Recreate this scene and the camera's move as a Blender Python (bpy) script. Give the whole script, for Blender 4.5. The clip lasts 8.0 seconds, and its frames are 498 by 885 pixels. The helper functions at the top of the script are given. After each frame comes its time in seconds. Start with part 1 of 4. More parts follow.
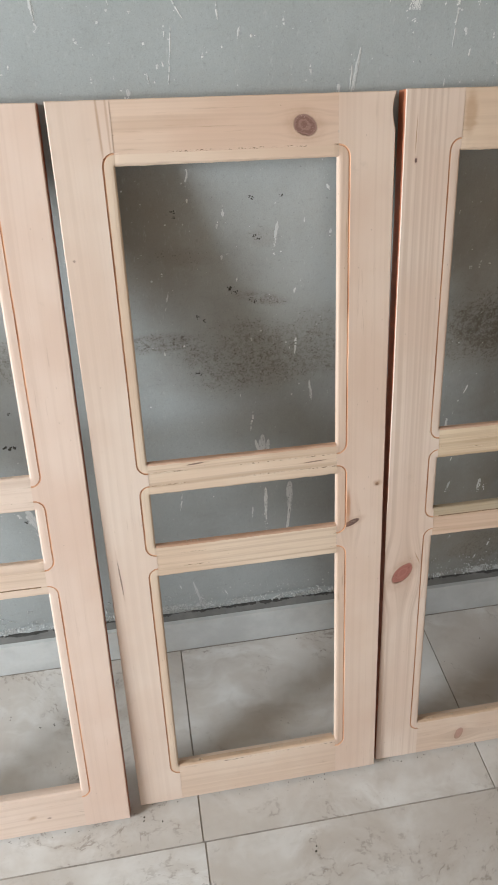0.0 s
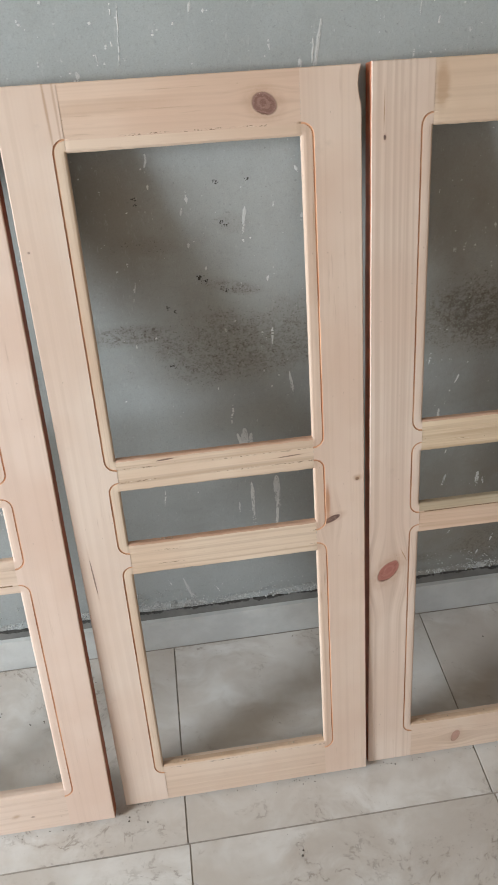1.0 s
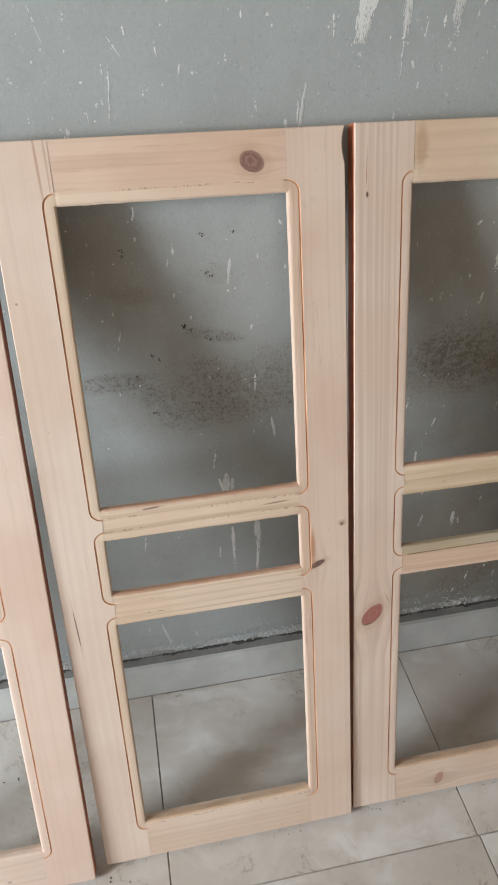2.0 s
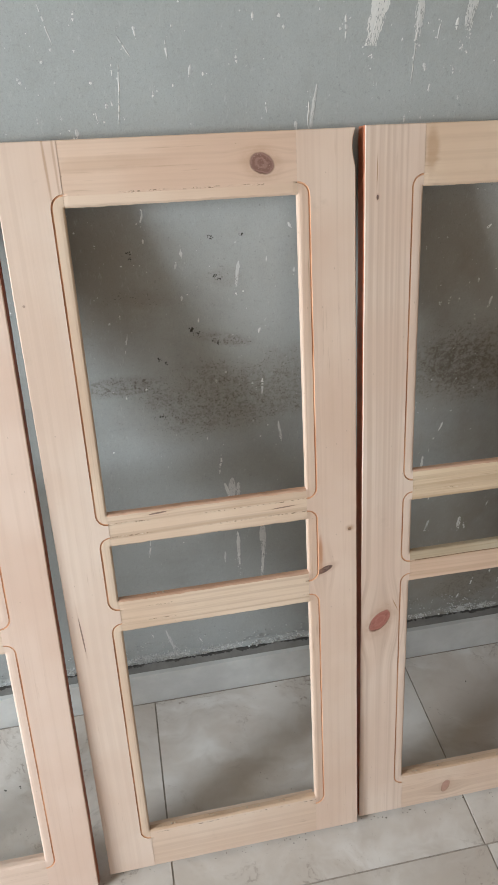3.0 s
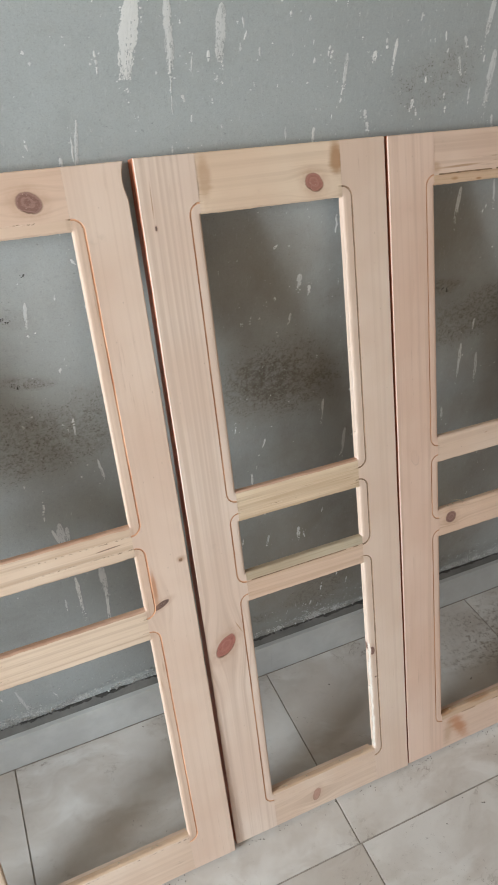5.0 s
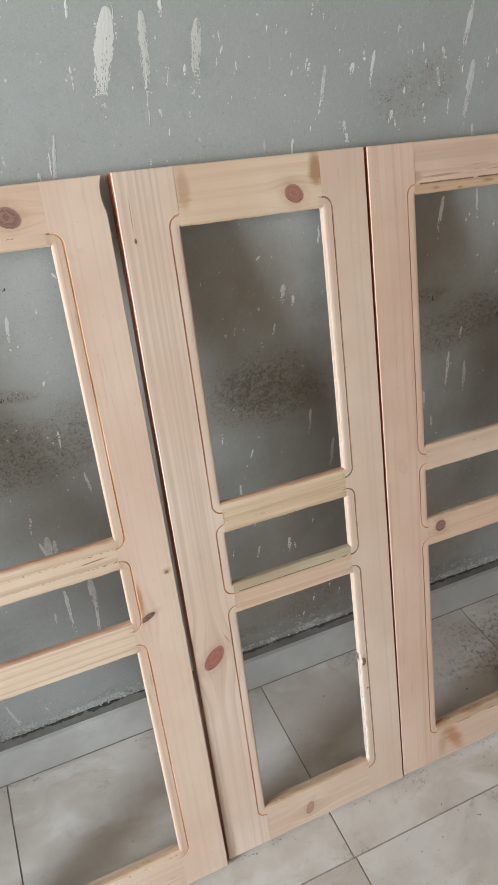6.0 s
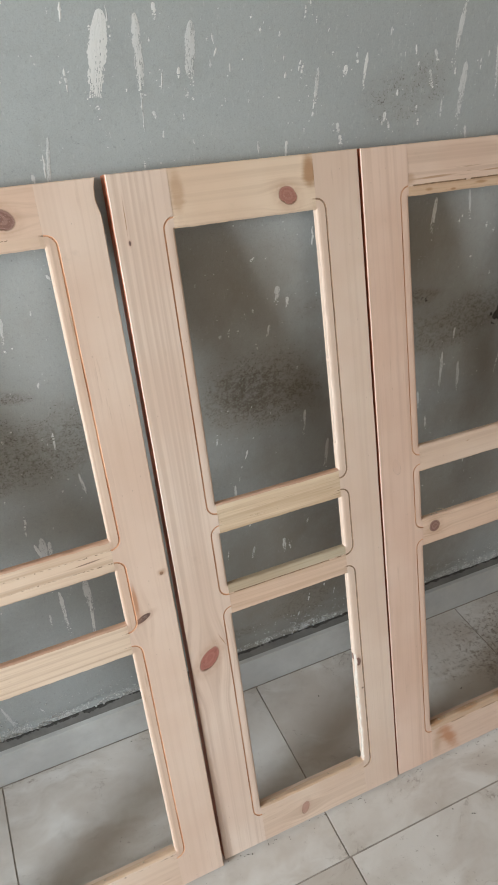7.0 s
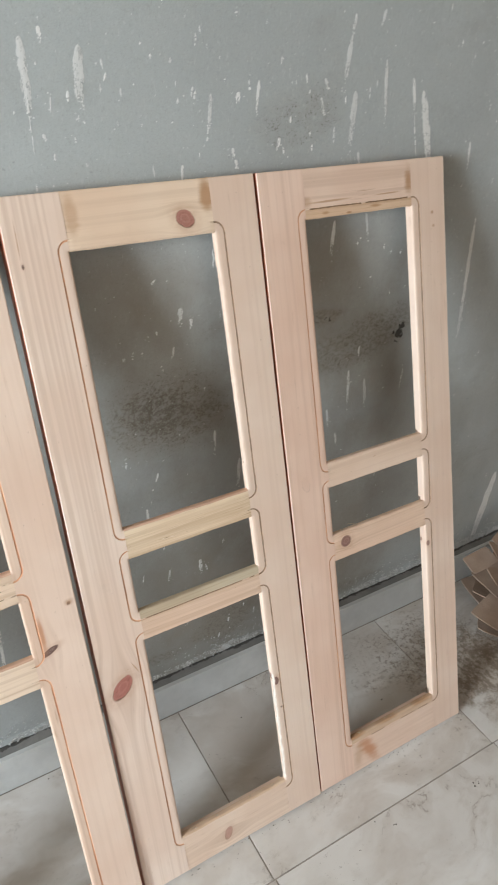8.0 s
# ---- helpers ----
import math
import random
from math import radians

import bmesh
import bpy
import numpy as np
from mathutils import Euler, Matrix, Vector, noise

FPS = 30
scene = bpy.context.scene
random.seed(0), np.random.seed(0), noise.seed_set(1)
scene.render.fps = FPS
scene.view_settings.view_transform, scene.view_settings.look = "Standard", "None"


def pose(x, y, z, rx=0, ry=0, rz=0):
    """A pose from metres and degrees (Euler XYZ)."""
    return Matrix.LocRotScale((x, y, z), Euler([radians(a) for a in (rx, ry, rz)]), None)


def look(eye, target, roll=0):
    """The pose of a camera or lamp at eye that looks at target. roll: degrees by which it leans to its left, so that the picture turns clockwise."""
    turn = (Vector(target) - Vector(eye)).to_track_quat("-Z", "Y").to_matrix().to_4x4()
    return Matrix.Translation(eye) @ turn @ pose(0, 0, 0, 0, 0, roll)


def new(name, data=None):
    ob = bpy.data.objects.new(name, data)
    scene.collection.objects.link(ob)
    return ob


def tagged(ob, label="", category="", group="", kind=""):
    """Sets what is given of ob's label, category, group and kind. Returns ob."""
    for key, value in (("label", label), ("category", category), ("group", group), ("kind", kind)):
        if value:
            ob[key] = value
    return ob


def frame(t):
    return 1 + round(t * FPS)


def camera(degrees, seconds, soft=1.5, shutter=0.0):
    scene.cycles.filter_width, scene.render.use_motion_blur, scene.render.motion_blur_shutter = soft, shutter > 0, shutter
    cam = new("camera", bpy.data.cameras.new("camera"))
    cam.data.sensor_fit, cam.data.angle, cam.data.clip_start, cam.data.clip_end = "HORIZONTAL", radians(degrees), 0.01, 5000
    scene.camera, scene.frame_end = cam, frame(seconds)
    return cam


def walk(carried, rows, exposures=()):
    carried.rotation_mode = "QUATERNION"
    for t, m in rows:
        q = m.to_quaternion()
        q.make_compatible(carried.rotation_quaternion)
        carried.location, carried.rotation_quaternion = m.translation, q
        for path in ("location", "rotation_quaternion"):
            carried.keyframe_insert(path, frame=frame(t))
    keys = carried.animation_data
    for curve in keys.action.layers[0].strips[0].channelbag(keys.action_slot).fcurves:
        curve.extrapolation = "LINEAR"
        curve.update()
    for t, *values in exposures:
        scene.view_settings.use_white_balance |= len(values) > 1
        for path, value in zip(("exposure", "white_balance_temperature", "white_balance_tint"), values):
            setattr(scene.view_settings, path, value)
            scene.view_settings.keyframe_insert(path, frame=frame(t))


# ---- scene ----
cam = camera(39.6, 8.0, soft=1.2, shutter=0.5)
PATH = [
    (0, (0.069, 0.074, 1.427), (0.36, 1.612, 0.181), 0.9),
    (0.5, (0.152, 0.078, 1.423), (0.352, 1.63, 0.178), -0.3),
    (1, (0.174, 0.091, 1.406), (0.363, 1.629, 0.141), -2.0),
    (1.2, (0.155, 0.092, 1.421), (0.387, 1.650, 0.179), -1.7),
    (1.5, (0.151, 0.095, 1.423), (0.411, 1.666, 0.214), -1.2),
    (1.7, (0.138, 0.102, 1.424), (0.434, 1.670, 0.221), -0.5),
    (2, (0.133, 0.11, 1.428), (0.451, 1.683, 0.235), 0.1),
    (2.2, (0.123, 0.111, 1.424), (0.451, 1.696, 0.248), 0.4),
    (3.3, (0.118, 0.13, 1.421), (0.446, 1.704, 0.232), 0.4),
    (3.5, (0.124, 0.138, 1.428), (0.47, 1.704, 0.233), 0.4),
    (3.8, (0.146, 0.144, 1.437), (0.534, 1.700, 0.245), -0.0),
    (4, (0.148, 0.14, 1.432), (0.614, 1.689, 0.255), 0.5),
    (4.2, (0.163, 0.142, 1.434), (0.674, 1.675, 0.270), 0.5),
    (4.5, (0.176, 0.128, 1.44), (0.794, 1.639, 0.284), 0.9),
    (5, (0.215, 0.118, 1.433), (0.894, 1.614, 0.293), 0.4),
    (5.2, (0.222, 0.117, 1.431), (0.907, 1.616, 0.298), 0.2),
    (6.3, (0.248, 0.103, 1.433), (0.92, 1.623, 0.321), -0.7),
    (6.5, (0.244, 0.105, 1.434), (0.919, 1.621, 0.318), -0.6),
    (7, (0.245, 0.104, 1.435), (0.933, 1.616, 0.321), -0.4),
    (7.5, (0.266, 0.1, 1.438), (1.048, 1.581, 0.344), 0.9),
    (7.7, (0.277, 0.097, 1.440), (1.102, 1.553, 0.349), 1.3),
    (8, (0.284, 0.09, 1.439), (1.16, 1.536, 0.37), 1.5),
]
walk(cam, [(t, look(eye, target, roll)) for t, eye, target, roll in PATH],
     exposures=[(0.0, 0.16, 6500, 10), (0.6, 0.11, 6500, 10), (2.0, 0.12, 6490, 10), (3.5, 0.13, 6510, 10), (3.8, 0.14, 6490, 10), (4.05, 0.36, 6370, 9), (4.5, 0.35, 6370, 9), (5.0, 0.30, 6430, 9), (6.5, 0.30, 6490, 9), (7.0, 0.29, 6490, 9), (7.25, 0.45, 6350, 9), (7.5, 0.49, 6320, 9), (8.0, 0.52, 6370, 8.5)])

# light: wide west window, added fill lamp and doorway to the south, pale daylight
world = bpy.data.worlds.new("sky")
scene.world = world
world.use_nodes = True
wt = world.node_tree
sky = wt.nodes.new("ShaderNodeTexSky")
sky.sky_type, sky.sun_disc = "NISHITA", False
sky.sun_elevation, sky.sun_rotation = radians(40), radians(200)
wt.links.new(sky.outputs[0], wt.nodes["Background"].inputs[0])
wt.nodes["Background"].inputs[1].default_value = 0.1

ROOM_W, ROOM_E, ROOM_S, ROOM_H = -3.2, 3.2, -3.8, 2.8
WALL_Y = 1.112          # plaster face behind the doors
SKIRT_Y, SKIRT_H = 1.0728, 0.103
LEDGE_Y = 1.102


def area_lamp(name, eye, target, width, height, watts, colour):
    data = bpy.data.lights.new(name, "AREA")
    data.shape, data.size, data.size_y = "RECTANGLE", width, height
    data.energy, data.color = watts, colour
    ob = new(name, data)
    ob.matrix_world = look(eye, target)
    return ob


area_lamp("window_daylight", (ROOM_W + 0.02, -0.44, 1.53), (0.5, -0.44, 1.45), 1.06, 1.22, 184, (0.905, 0.985, 1.04))
# dim fill lamp, added to soften the shade on the door fronts
area_lamp("south_fill", (0.4, ROOM_S + 0.02, 1.25), (0.4, 0.0, 1.2), 2.2, 2.3, 4, (1.0, 0.97, 0.93))


# ---------------------------------------------------------------- materials
class Tree:
    """Short hand for building node materials."""

    def __init__(self, name):
        self.mat = bpy.data.materials.new(name)
        self.mat.use_nodes = True
        self.t = self.mat.node_tree
        self.bsdf = self.t.nodes["Principled BSDF"]

    def put(self, socket, value):
        if isinstance(value, bpy.types.NodeSocket):
            self.t.links.new(value, socket)
        elif isinstance(value, (tuple, list)) and len(value) == 3 and len(socket.default_value) == 4:
            socket.default_value = (*value, 1)
        else:
            socket.default_value = value

    def node(self, kind, **inputs):
        n = self.t.nodes.new("ShaderNode" + kind)
        for key, value in inputs.items():
            self.put(n.inputs[key.replace("_", " ")], value)
        return n

    def math(self, op, a, b=0.0, c=0.0, clamp=False):
        n = self.t.nodes.new("ShaderNodeMath")
        n.operation, n.use_clamp = op, clamp
        for i, v in enumerate((a, b, c)):
            self.put(n.inputs[i], v)
        return n.outputs[0]

    def coords(self, kind="Object"):
        return self.t.nodes.new("ShaderNodeTexCoord").outputs[kind]

    def xyz(self, vector):
        return self.node("SeparateXYZ", Vector=vector).outputs

    def join(self, x, y, z):
        return self.node("CombineXYZ", X=x, Y=y, Z=z).outputs[0]

    def scaled(self, vector, scale, shift=(0, 0, 0)):
        return self.node("Mapping", Vector=vector, Scale=scale, Location=shift).outputs[0]

    def noise(self, vector, scale, detail=3.0, rough=0.55):
        return self.node("TexNoise", Vector=vector, Scale=scale, Detail=detail, Roughness=rough).outputs[0]

    def voronoi(self, vector, scale):
        return self.node("TexVoronoi", Vector=vector, Scale=scale).outputs[0]

    def step(self, value, lo, hi, out_lo=0.0, out_hi=1.0):
        n = self.t.nodes.new("ShaderNodeMapRange")
        n.interpolation_type = "SMOOTHSTEP"
        for key, v in (("Value", value), ("From Min", lo), ("From Max", hi), ("To Min", out_lo), ("To Max", out_hi)):
            self.put(n.inputs[key], v)
        return n.outputs[0]

    def mix(self, factor, a, b):
        n = self.t.nodes.new("ShaderNodeMix")
        n.data_type = "RGBA"
        self.put(n.inputs[0], factor)
        self.put(n.inputs[6], a)
        self.put(n.inputs[7], b)
        return n.outputs[2]

    def oval(self, x, z, cx, cz, rx, rz, turn=0.0):
        """Distance from the middle of an oval, 1 on its rim."""
        c, s = math.cos(radians(turn)), math.sin(radians(turn))
        dx, dz = self.math("SUBTRACT", x, cx), self.math("SUBTRACT", z, cz)
        u = self.math("ADD", self.math("MULTIPLY", dx, c / rx), self.math("MULTIPLY", dz, s / rx))
        v = self.math("ADD", self.math("MULTIPLY", dx, -s / rz), self.math("MULTIPLY", dz, c / rz))
        return self.math("SQRT", self.math("ADD", self.math("MULTIPLY", u, u), self.math("MULTIPLY", v, v)))

    def bump(self, height, strength, distance):
        n = self.node("Bump", Height=height, Strength=strength, Distance=distance)
        self.t.links.new(n.outputs[0], self.bsdf.inputs["Normal"])

    def done(self, colour, rough, specular=0.4):
        self.put(self.bsdf.inputs["Base Color"], colour)
        self.put(self.bsdf.inputs["Roughness"], rough)
        self.put(self.bsdf.inputs["Specular IOR Level"], specular)
        return self.mat


def pine(seed, along, tint=(1, 1, 1), rings=1.0, knots=(), streaks=0.35, dots=()):
    """Sanded raw pine. along: 'x' or 'z', the way of the grain. knots: (x, z, half width, half height, turn, darkness, red)."""
    k = Tree("pine")
    co = k.coords()
    x, y, z = k.xyz(co)
    across, length = (x, z) if along == "z" else (z, x)
    drift = k.noise(k.join(k.math("MULTIPLY", across, 6.0), y, k.math("MULTIPLY_ADD", length, 0.9, seed * 3.7)), 1.0, 2.0)
    near = 0.0
    ovals = []
    flow = across
    for kx, kz, rx, rz, turn, dark, red in knots:
        d = k.oval(x, z, kx, kz, rx, rz, turn)
        ovals.append((d, dark, red, kx, kz, min(rx, rz)))
        if red < 0 or max(rx, rz) < 0.0035:
            continue
        # the grain parts and runs round the knot
        ka, r = (kx, rx) if along == "z" else (kz, rz)
        wide = k.oval(x, z, kx, kz, 2.6 * r if along == "z" else 4.6 * r, 4.6 * r if along == "z" else 2.6 * r)
        pull = k.step(wide, 0.15, 1.0, 0.72, 0.0)
        flow = k.math("SUBTRACT", flow, k.math("MULTIPLY", k.math("SUBTRACT", across, ka), pull))
        near = k.math("MAXIMUM", near, pull)
    ring = k.math("ADD", k.math("MULTIPLY", flow, 105.0), k.math("MULTIPLY", drift, 3.4))
    wave = k.noise(k.join(k.math("MULTIPLY", ring, 1.25), seed, k.math("MULTIPLY", length, 0.5)), 1.0, 2.0, 0.5)
    late = k.step(wave, 0.44, 0.70)
    strand = k.noise(k.join(k.math("MULTIPLY", across, 420.0), k.math("MULTIPLY", y, 200.0), k.math("MULTIPLY_ADD", length, 7.0, seed)), 1.0, 3.0, 0.6)
    blotch = k.noise(k.scaled(co, (5, 5, 5), (seed, seed * 2.1, 0)), 1.0, 3.0)
    light = tuple(a * b for a, b in zip((0.690, 0.530, 0.440), tint))
    deep = tuple(a * b for a, b in zip((0.480, 0.334, 0.252), tint))
    pale = tuple(a * b for a, b in zip((0.750, 0.612, 0.527), tint))
    colour = k.mix(k.step(blotch, 0.35, 0.7), light, pale)
    colour = k.mix(k.math("MULTIPLY", k.math("MULTIPLY", late, k.math("MULTIPLY_ADD", near, 0.4, rings * 0.42)), k.step(blotch, 0.25, 0.6, 0.55, 1.0)), colour, deep)
    colour = k.mix(k.step(strand, 0.52, 0.8, 0.0, streaks * 0.5), colour, deep)
    grime = k.noise(k.scaled(co, (22, 22, 22), (seed * 5, 0, seed)), 1.0, 4.0, 0.65)
    colour = k.mix(k.step(grime, 0.62, 0.82, 0.0, 0.22), colour, (0.36, 0.27, 0.20))
    split = k.noise(k.join(k.math("MULTIPLY", across, 230.0), seed, k.math("MULTIPLY_ADD", length, 11.0, seed * 1.7)), 1.0, 4.0, 0.6)
    torn = k.step(k.noise(k.scaled(co, (7, 7, 7), (seed * 1.3, 0, seed)), 1.0, 3.0, 0.6), 0.50, 0.64)
    colour = k.mix(k.math("MULTIPLY", torn, k.step(split, 0.60 - 0.05 * streaks, 0.72, 0.0, 0.22 + 0.7 * streaks)), colour, (0.33, 0.19, 0.105))
    broad = k.noise(k.join(k.math("MULTIPLY", across, 60.0), seed * 2.3, k.math("MULTIPLY_ADD", length, 3.0, seed)), 1.0, 4.0, 0.6)
    colour = k.mix(k.step(broad, 0.50, 0.74, 0.0, 0.02 + 0.5 * streaks), colour, tuple(a * b for a, b in zip((0.47, 0.315, 0.215), tint)))
    for line in dots:    # torn pits and chips left along a sanded-off routed line
        near_line = k.step(k.math("ABSOLUTE", k.math("ADD", k.math("SUBTRACT", z, line), k.math("MULTIPLY_ADD", broad, 0.004, -0.002))), 0.0006, 0.0018, 1.0, 0.0)
        peck = k.noise(k.join(k.math("MULTIPLY", x, 190.0), seed, k.math("MULTIPLY", z, 500.0)), 1.0, 3.0, 0.6)
        here = k.math("MULTIPLY", near_line, k.step(k.noise(k.join(k.math("MULTIPLY", x, 16.0), seed, line), 1.0, 2.0), 0.46, 0.58))
        colour = k.mix(k.math("MULTIPLY", here, k.step(peck, 0.53, 0.62, 0.0, 0.85)), colour, (0.19, 0.115, 0.07))
        colour = k.mix(k.math("MULTIPLY", here, k.step(peck, 0.34, 0.42, 0.8, 0.0)), colour, (0.74, 0.64, 0.53))
    flecks = k.voronoi(k.scaled(co, (46, 46, 46) if along == "x" else (60, 46, 34), (0, seed, 0)), 1.0)
    colour = k.mix(k.step(flecks, 0.03, 0.055, 0.35, 0.0), colour, (0.25, 0.15, 0.09))
    for d, dark, red, kx, kz, big in ovals:
        if red < 0:      # a soft brown or reddish stain, no knot
            colour = k.mix(k.step(k.math("ADD", d, k.math("MULTIPLY_ADD", broad, 1.3, k.math("MULTIPLY_ADD", grime, 0.9, -0.65))), 0.7, 1.6, dark, 0.0), colour, (0.40, 0.22, 0.11) if red > -2 else (0.50, 0.25, 0.14))
            continue
        wob = k.noise(k.scaled(co, (75, 75, 75), (seed, 0, 0)), 1.0, 3.0)
        d = k.math("ADD", d, k.math("MULTIPLY_ADD", wob, 0.5, -0.25))
        flaky = k.noise(k.scaled(co, (420, 420, 420), (0, seed, 0)), 1.0, 3.0, 0.7)
        rings_in = k.math("SINE", k.math("MULTIPLY_ADD", wob, 5.0, k.math("MULTIPLY", d, 13.0)))
        spoke = k.noise(k.join(k.math("MULTIPLY", k.math("ARCTAN2", k.math("SUBTRACT", z, kz), k.math("SUBTRACT", x, kx)), 2.6), d, seed), 2.4, 3.0, 0.6)
        small = 0.62 if big < 0.0075 else 1.0
        low, high = (0.185 + 0.165 * red, 0.100 + 0.030 * red, 0.085 + 0.020 * red), (0.34 + 0.16 * red, 0.225 + 0.0 * red, 0.19 - 0.02 * red)
        low, high = tuple(c * small for c in low), tuple(c * small for c in high)
        heart = k.mix(k.step(rings_in, -0.6, 1.0, 0.0, 0.62 - 0.32 * red), low, high)
        heart = k.mix(k.step(spoke, 0.54, 0.70, 0.0, 0.45), heart, tuple(c * 0.55 for c in low))
        heart = k.mix(k.step(flaky, 0.60, 0.72, 0.0, 0.75 - 0.45 * red), heart, (0.60, 0.47, 0.40))
        # halo of darker, resinous wood, uneven about the knot
        colour = k.mix(k.math("MULTIPLY", k.step(d, 1.0, 2.2, 0.42 * dark, 0.0), k.step(wob, 0.35, 0.62, 0.35, 1.0)), colour, (0.43, 0.25, 0.155))
        colour = k.mix(k.step(d, 0.90, 1.04, dark, 0.0), colour, heart)
        rim = k.math("MULTIPLY", k.step(d, 0.82, 0.95), k.step(d, 0.98, 1.10, 1.0, 0.0))
        under = k.step(k.math("ADD", k.math("SUBTRACT", z, kz), k.math("MULTIPLY_ADD", wob, 0.01, -0.005)), -0.008, 0.004, 1.0, 0.25)
        colour = k.mix(k.math("MULTIPLY", k.math("MULTIPLY", rim, under), k.step(wob, 0.36, 0.60, 0.2, 0.85 * dark)), colour, (0.135, 0.068, 0.045))
    k.bump(k.math("ADD", k.math("MULTIPLY", strand, 0.5), k.math("MULTIPLY", late, 0.3)), 0.25, 0.0006)
    return k.done(colour, k.step(strand, 0.3, 0.8, 0.5, 0.66), 0.32)


def burnt_groove():
    k = Tree("burnt_groove")
    n = k.noise(k.scaled(k.coords(), (30, 30, 9)), 1.0, 3.0)
    colour = k.mix(k.step(n, 0.35, 0.68), (0.53, 0.265, 0.15), (0.77, 0.475, 0.31))
    return k.done(colour, 0.7, 0.2)


MOULD = ((0.10, 0.822, 0.11, 0.020, 0, 0.75), (0.31, 0.785, 0.20, 0.085, 4, 0.72), (0.72, 0.797, 0.16, 0.095, -4, 0.8), (0.715, 0.806, 0.085, 0.058, -6, 1.4), (0.80, 0.79, 0.04, 0.035, 0, 1.1), (0.845, 0.955, 0.05, 0.018, 25, 0.55),
         (1.16, 0.855, 0.20, 0.060, 14, 0.8), (1.07, 0.925, 0.05, 0.020, 0, 0.85), (-0.28, 0.80, 0.22, 0.060, 0, 0.8), (0.14, 0.975, 0.06, 0.018, 0, 0.45),
         (0.285, 0.893, 0.05, 0.013, -12, 0.7), (0.28, 1.0, 0.03, 0.016, 0, 0.45), (0.985, 1.285, 0.09, 0.050, 20, 0.55),
         (0.85, 0.19, 0.12, 0.060, 0, 0.75), (0.68, 0.16, 0.08, 0.020, 0, 0.7), (1.10, 0.14, 0.25, 0.022, 0, 0.6))


def painted_wall():
    """Grey cement paint with mould, smudges and small pits, brown shade behind the doors painted in."""
    k = Tree("grey_wall")
    co = k.coords()
    x, y, z = k.xyz(co)
    big = k.noise(k.scaled(co, (1.6, 1, 1.2), (4, 0, 2)), 1.0, 4.0, 0.6)
    mid = k.noise(k.scaled(co, (9, 9, 6)), 1.0, 5.0, 0.6)
    fine = k.noise(co, 420.0, 2.0, 0.6)
    colour = k.mix(k.step(big, 0.3, 0.7), (0.362, 0.388, 0.388), (0.436, 0.468, 0.470))
    colour = k.mix(k.step(mid, 0.42, 0.75, 0.0, 0.22), colour, (0.270, 0.278, 0.272))
    colour = k.mix(k.step(fine, 0.35, 0.75, 0.0, 0.22), colour, (0.27, 0.28, 0.28))
    sand = k.noise(k.scaled(co, (620, 620, 620), (5, 0, 2)), 1.0, 2.0, 0.5)
    colour = k.mix(k.step(sand, 0.58, 0.74, 0.0, 0.26), colour, (0.19, 0.195, 0.195))
    colour = k.mix(k.step(sand, 0.26, 0.40, 0.20, 0.0), colour, (0.50, 0.53, 0.54))
    grit = k.noise(k.scaled(co, (170, 170, 120), (2, 0, 6)), 1.0, 4.0, 0.65)
    colour = k.mix(k.step(grit, 0.54, 0.70, 0.0, 0.22), colour, (0.20, 0.20, 0.195))
    colour = k.mix(k.step(grit, 0.30, 0.44, 0.16, 0.0), colour, (0.53, 0.56, 0.565))
    # mould in uneven patches, fine specks on a brown haze
    warp = k.noise(k.scaled(co, (11, 1, 15), (1, 0, 7)), 1.0, 5.0, 0.65)
    mould = 0.0
    for cx, cz, rx, rz, turn, amount in MOULD:
        d = k.math("ADD", k.oval(x, z, cx, cz, rx, rz, turn), k.math("MULTIPLY_ADD", warp, 1.2, -0.6))
        mould = k.math("MAXIMUM", mould, k.step(d, 0.50, 1.35, amount, 0.0))
    # brown haze ovals that also paint the warm shade inside the door openings
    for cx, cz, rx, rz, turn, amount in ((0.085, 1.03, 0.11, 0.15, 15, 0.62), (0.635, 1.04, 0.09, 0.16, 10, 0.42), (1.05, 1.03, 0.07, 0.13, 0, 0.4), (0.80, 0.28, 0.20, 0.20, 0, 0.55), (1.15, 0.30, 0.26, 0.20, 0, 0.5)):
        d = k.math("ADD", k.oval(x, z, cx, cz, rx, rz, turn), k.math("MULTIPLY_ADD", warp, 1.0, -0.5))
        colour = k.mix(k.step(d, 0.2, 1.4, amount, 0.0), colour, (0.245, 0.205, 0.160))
    speck = k.noise(k.scaled(co, (280, 280, 300)), 1.0, 4.0, 0.7)
    clump = k.noise(k.scaled(co, (46, 46, 46), (3, 0, 3)), 1.0, 4.0, 0.7)
    colour = k.mix(k.math("MULTIPLY", k.math("MINIMUM", mould, 1.0), k.step(clump, 0.3, 0.7, 0.22, 0.52)), colour, (0.215, 0.190, 0.155))
    limit = k.math("MULTIPLY_ADD", mould, -0.165, 0.665)
    dots = k.step(k.math("SUBTRACT", speck, limit), 0.0, 0.06)
    colour = k.mix(k.math("MULTIPLY", k.math("MULTIPLY", dots, k.step(mould, 0.05, 0.4)), k.step(clump, 0.36, 0.56, 0.10, 0.68)), colour, (0.080, 0.068, 0.054))
    clots = k.noise(k.scaled(co, (125, 125, 140), (6, 0, 1)), 1.0, 4.0, 0.65)
    colour = k.mix(k.math("MULTIPLY", k.step(mould, 0.45, 0.95), k.step(clots, 0.49, 0.60, 0.0, 0.6)), colour, (0.082, 0.066, 0.046))
    pits = k.noise(k.scaled(co, (150, 150, 150), (9, 0, 4)), 1.0, 3.0, 0.6)
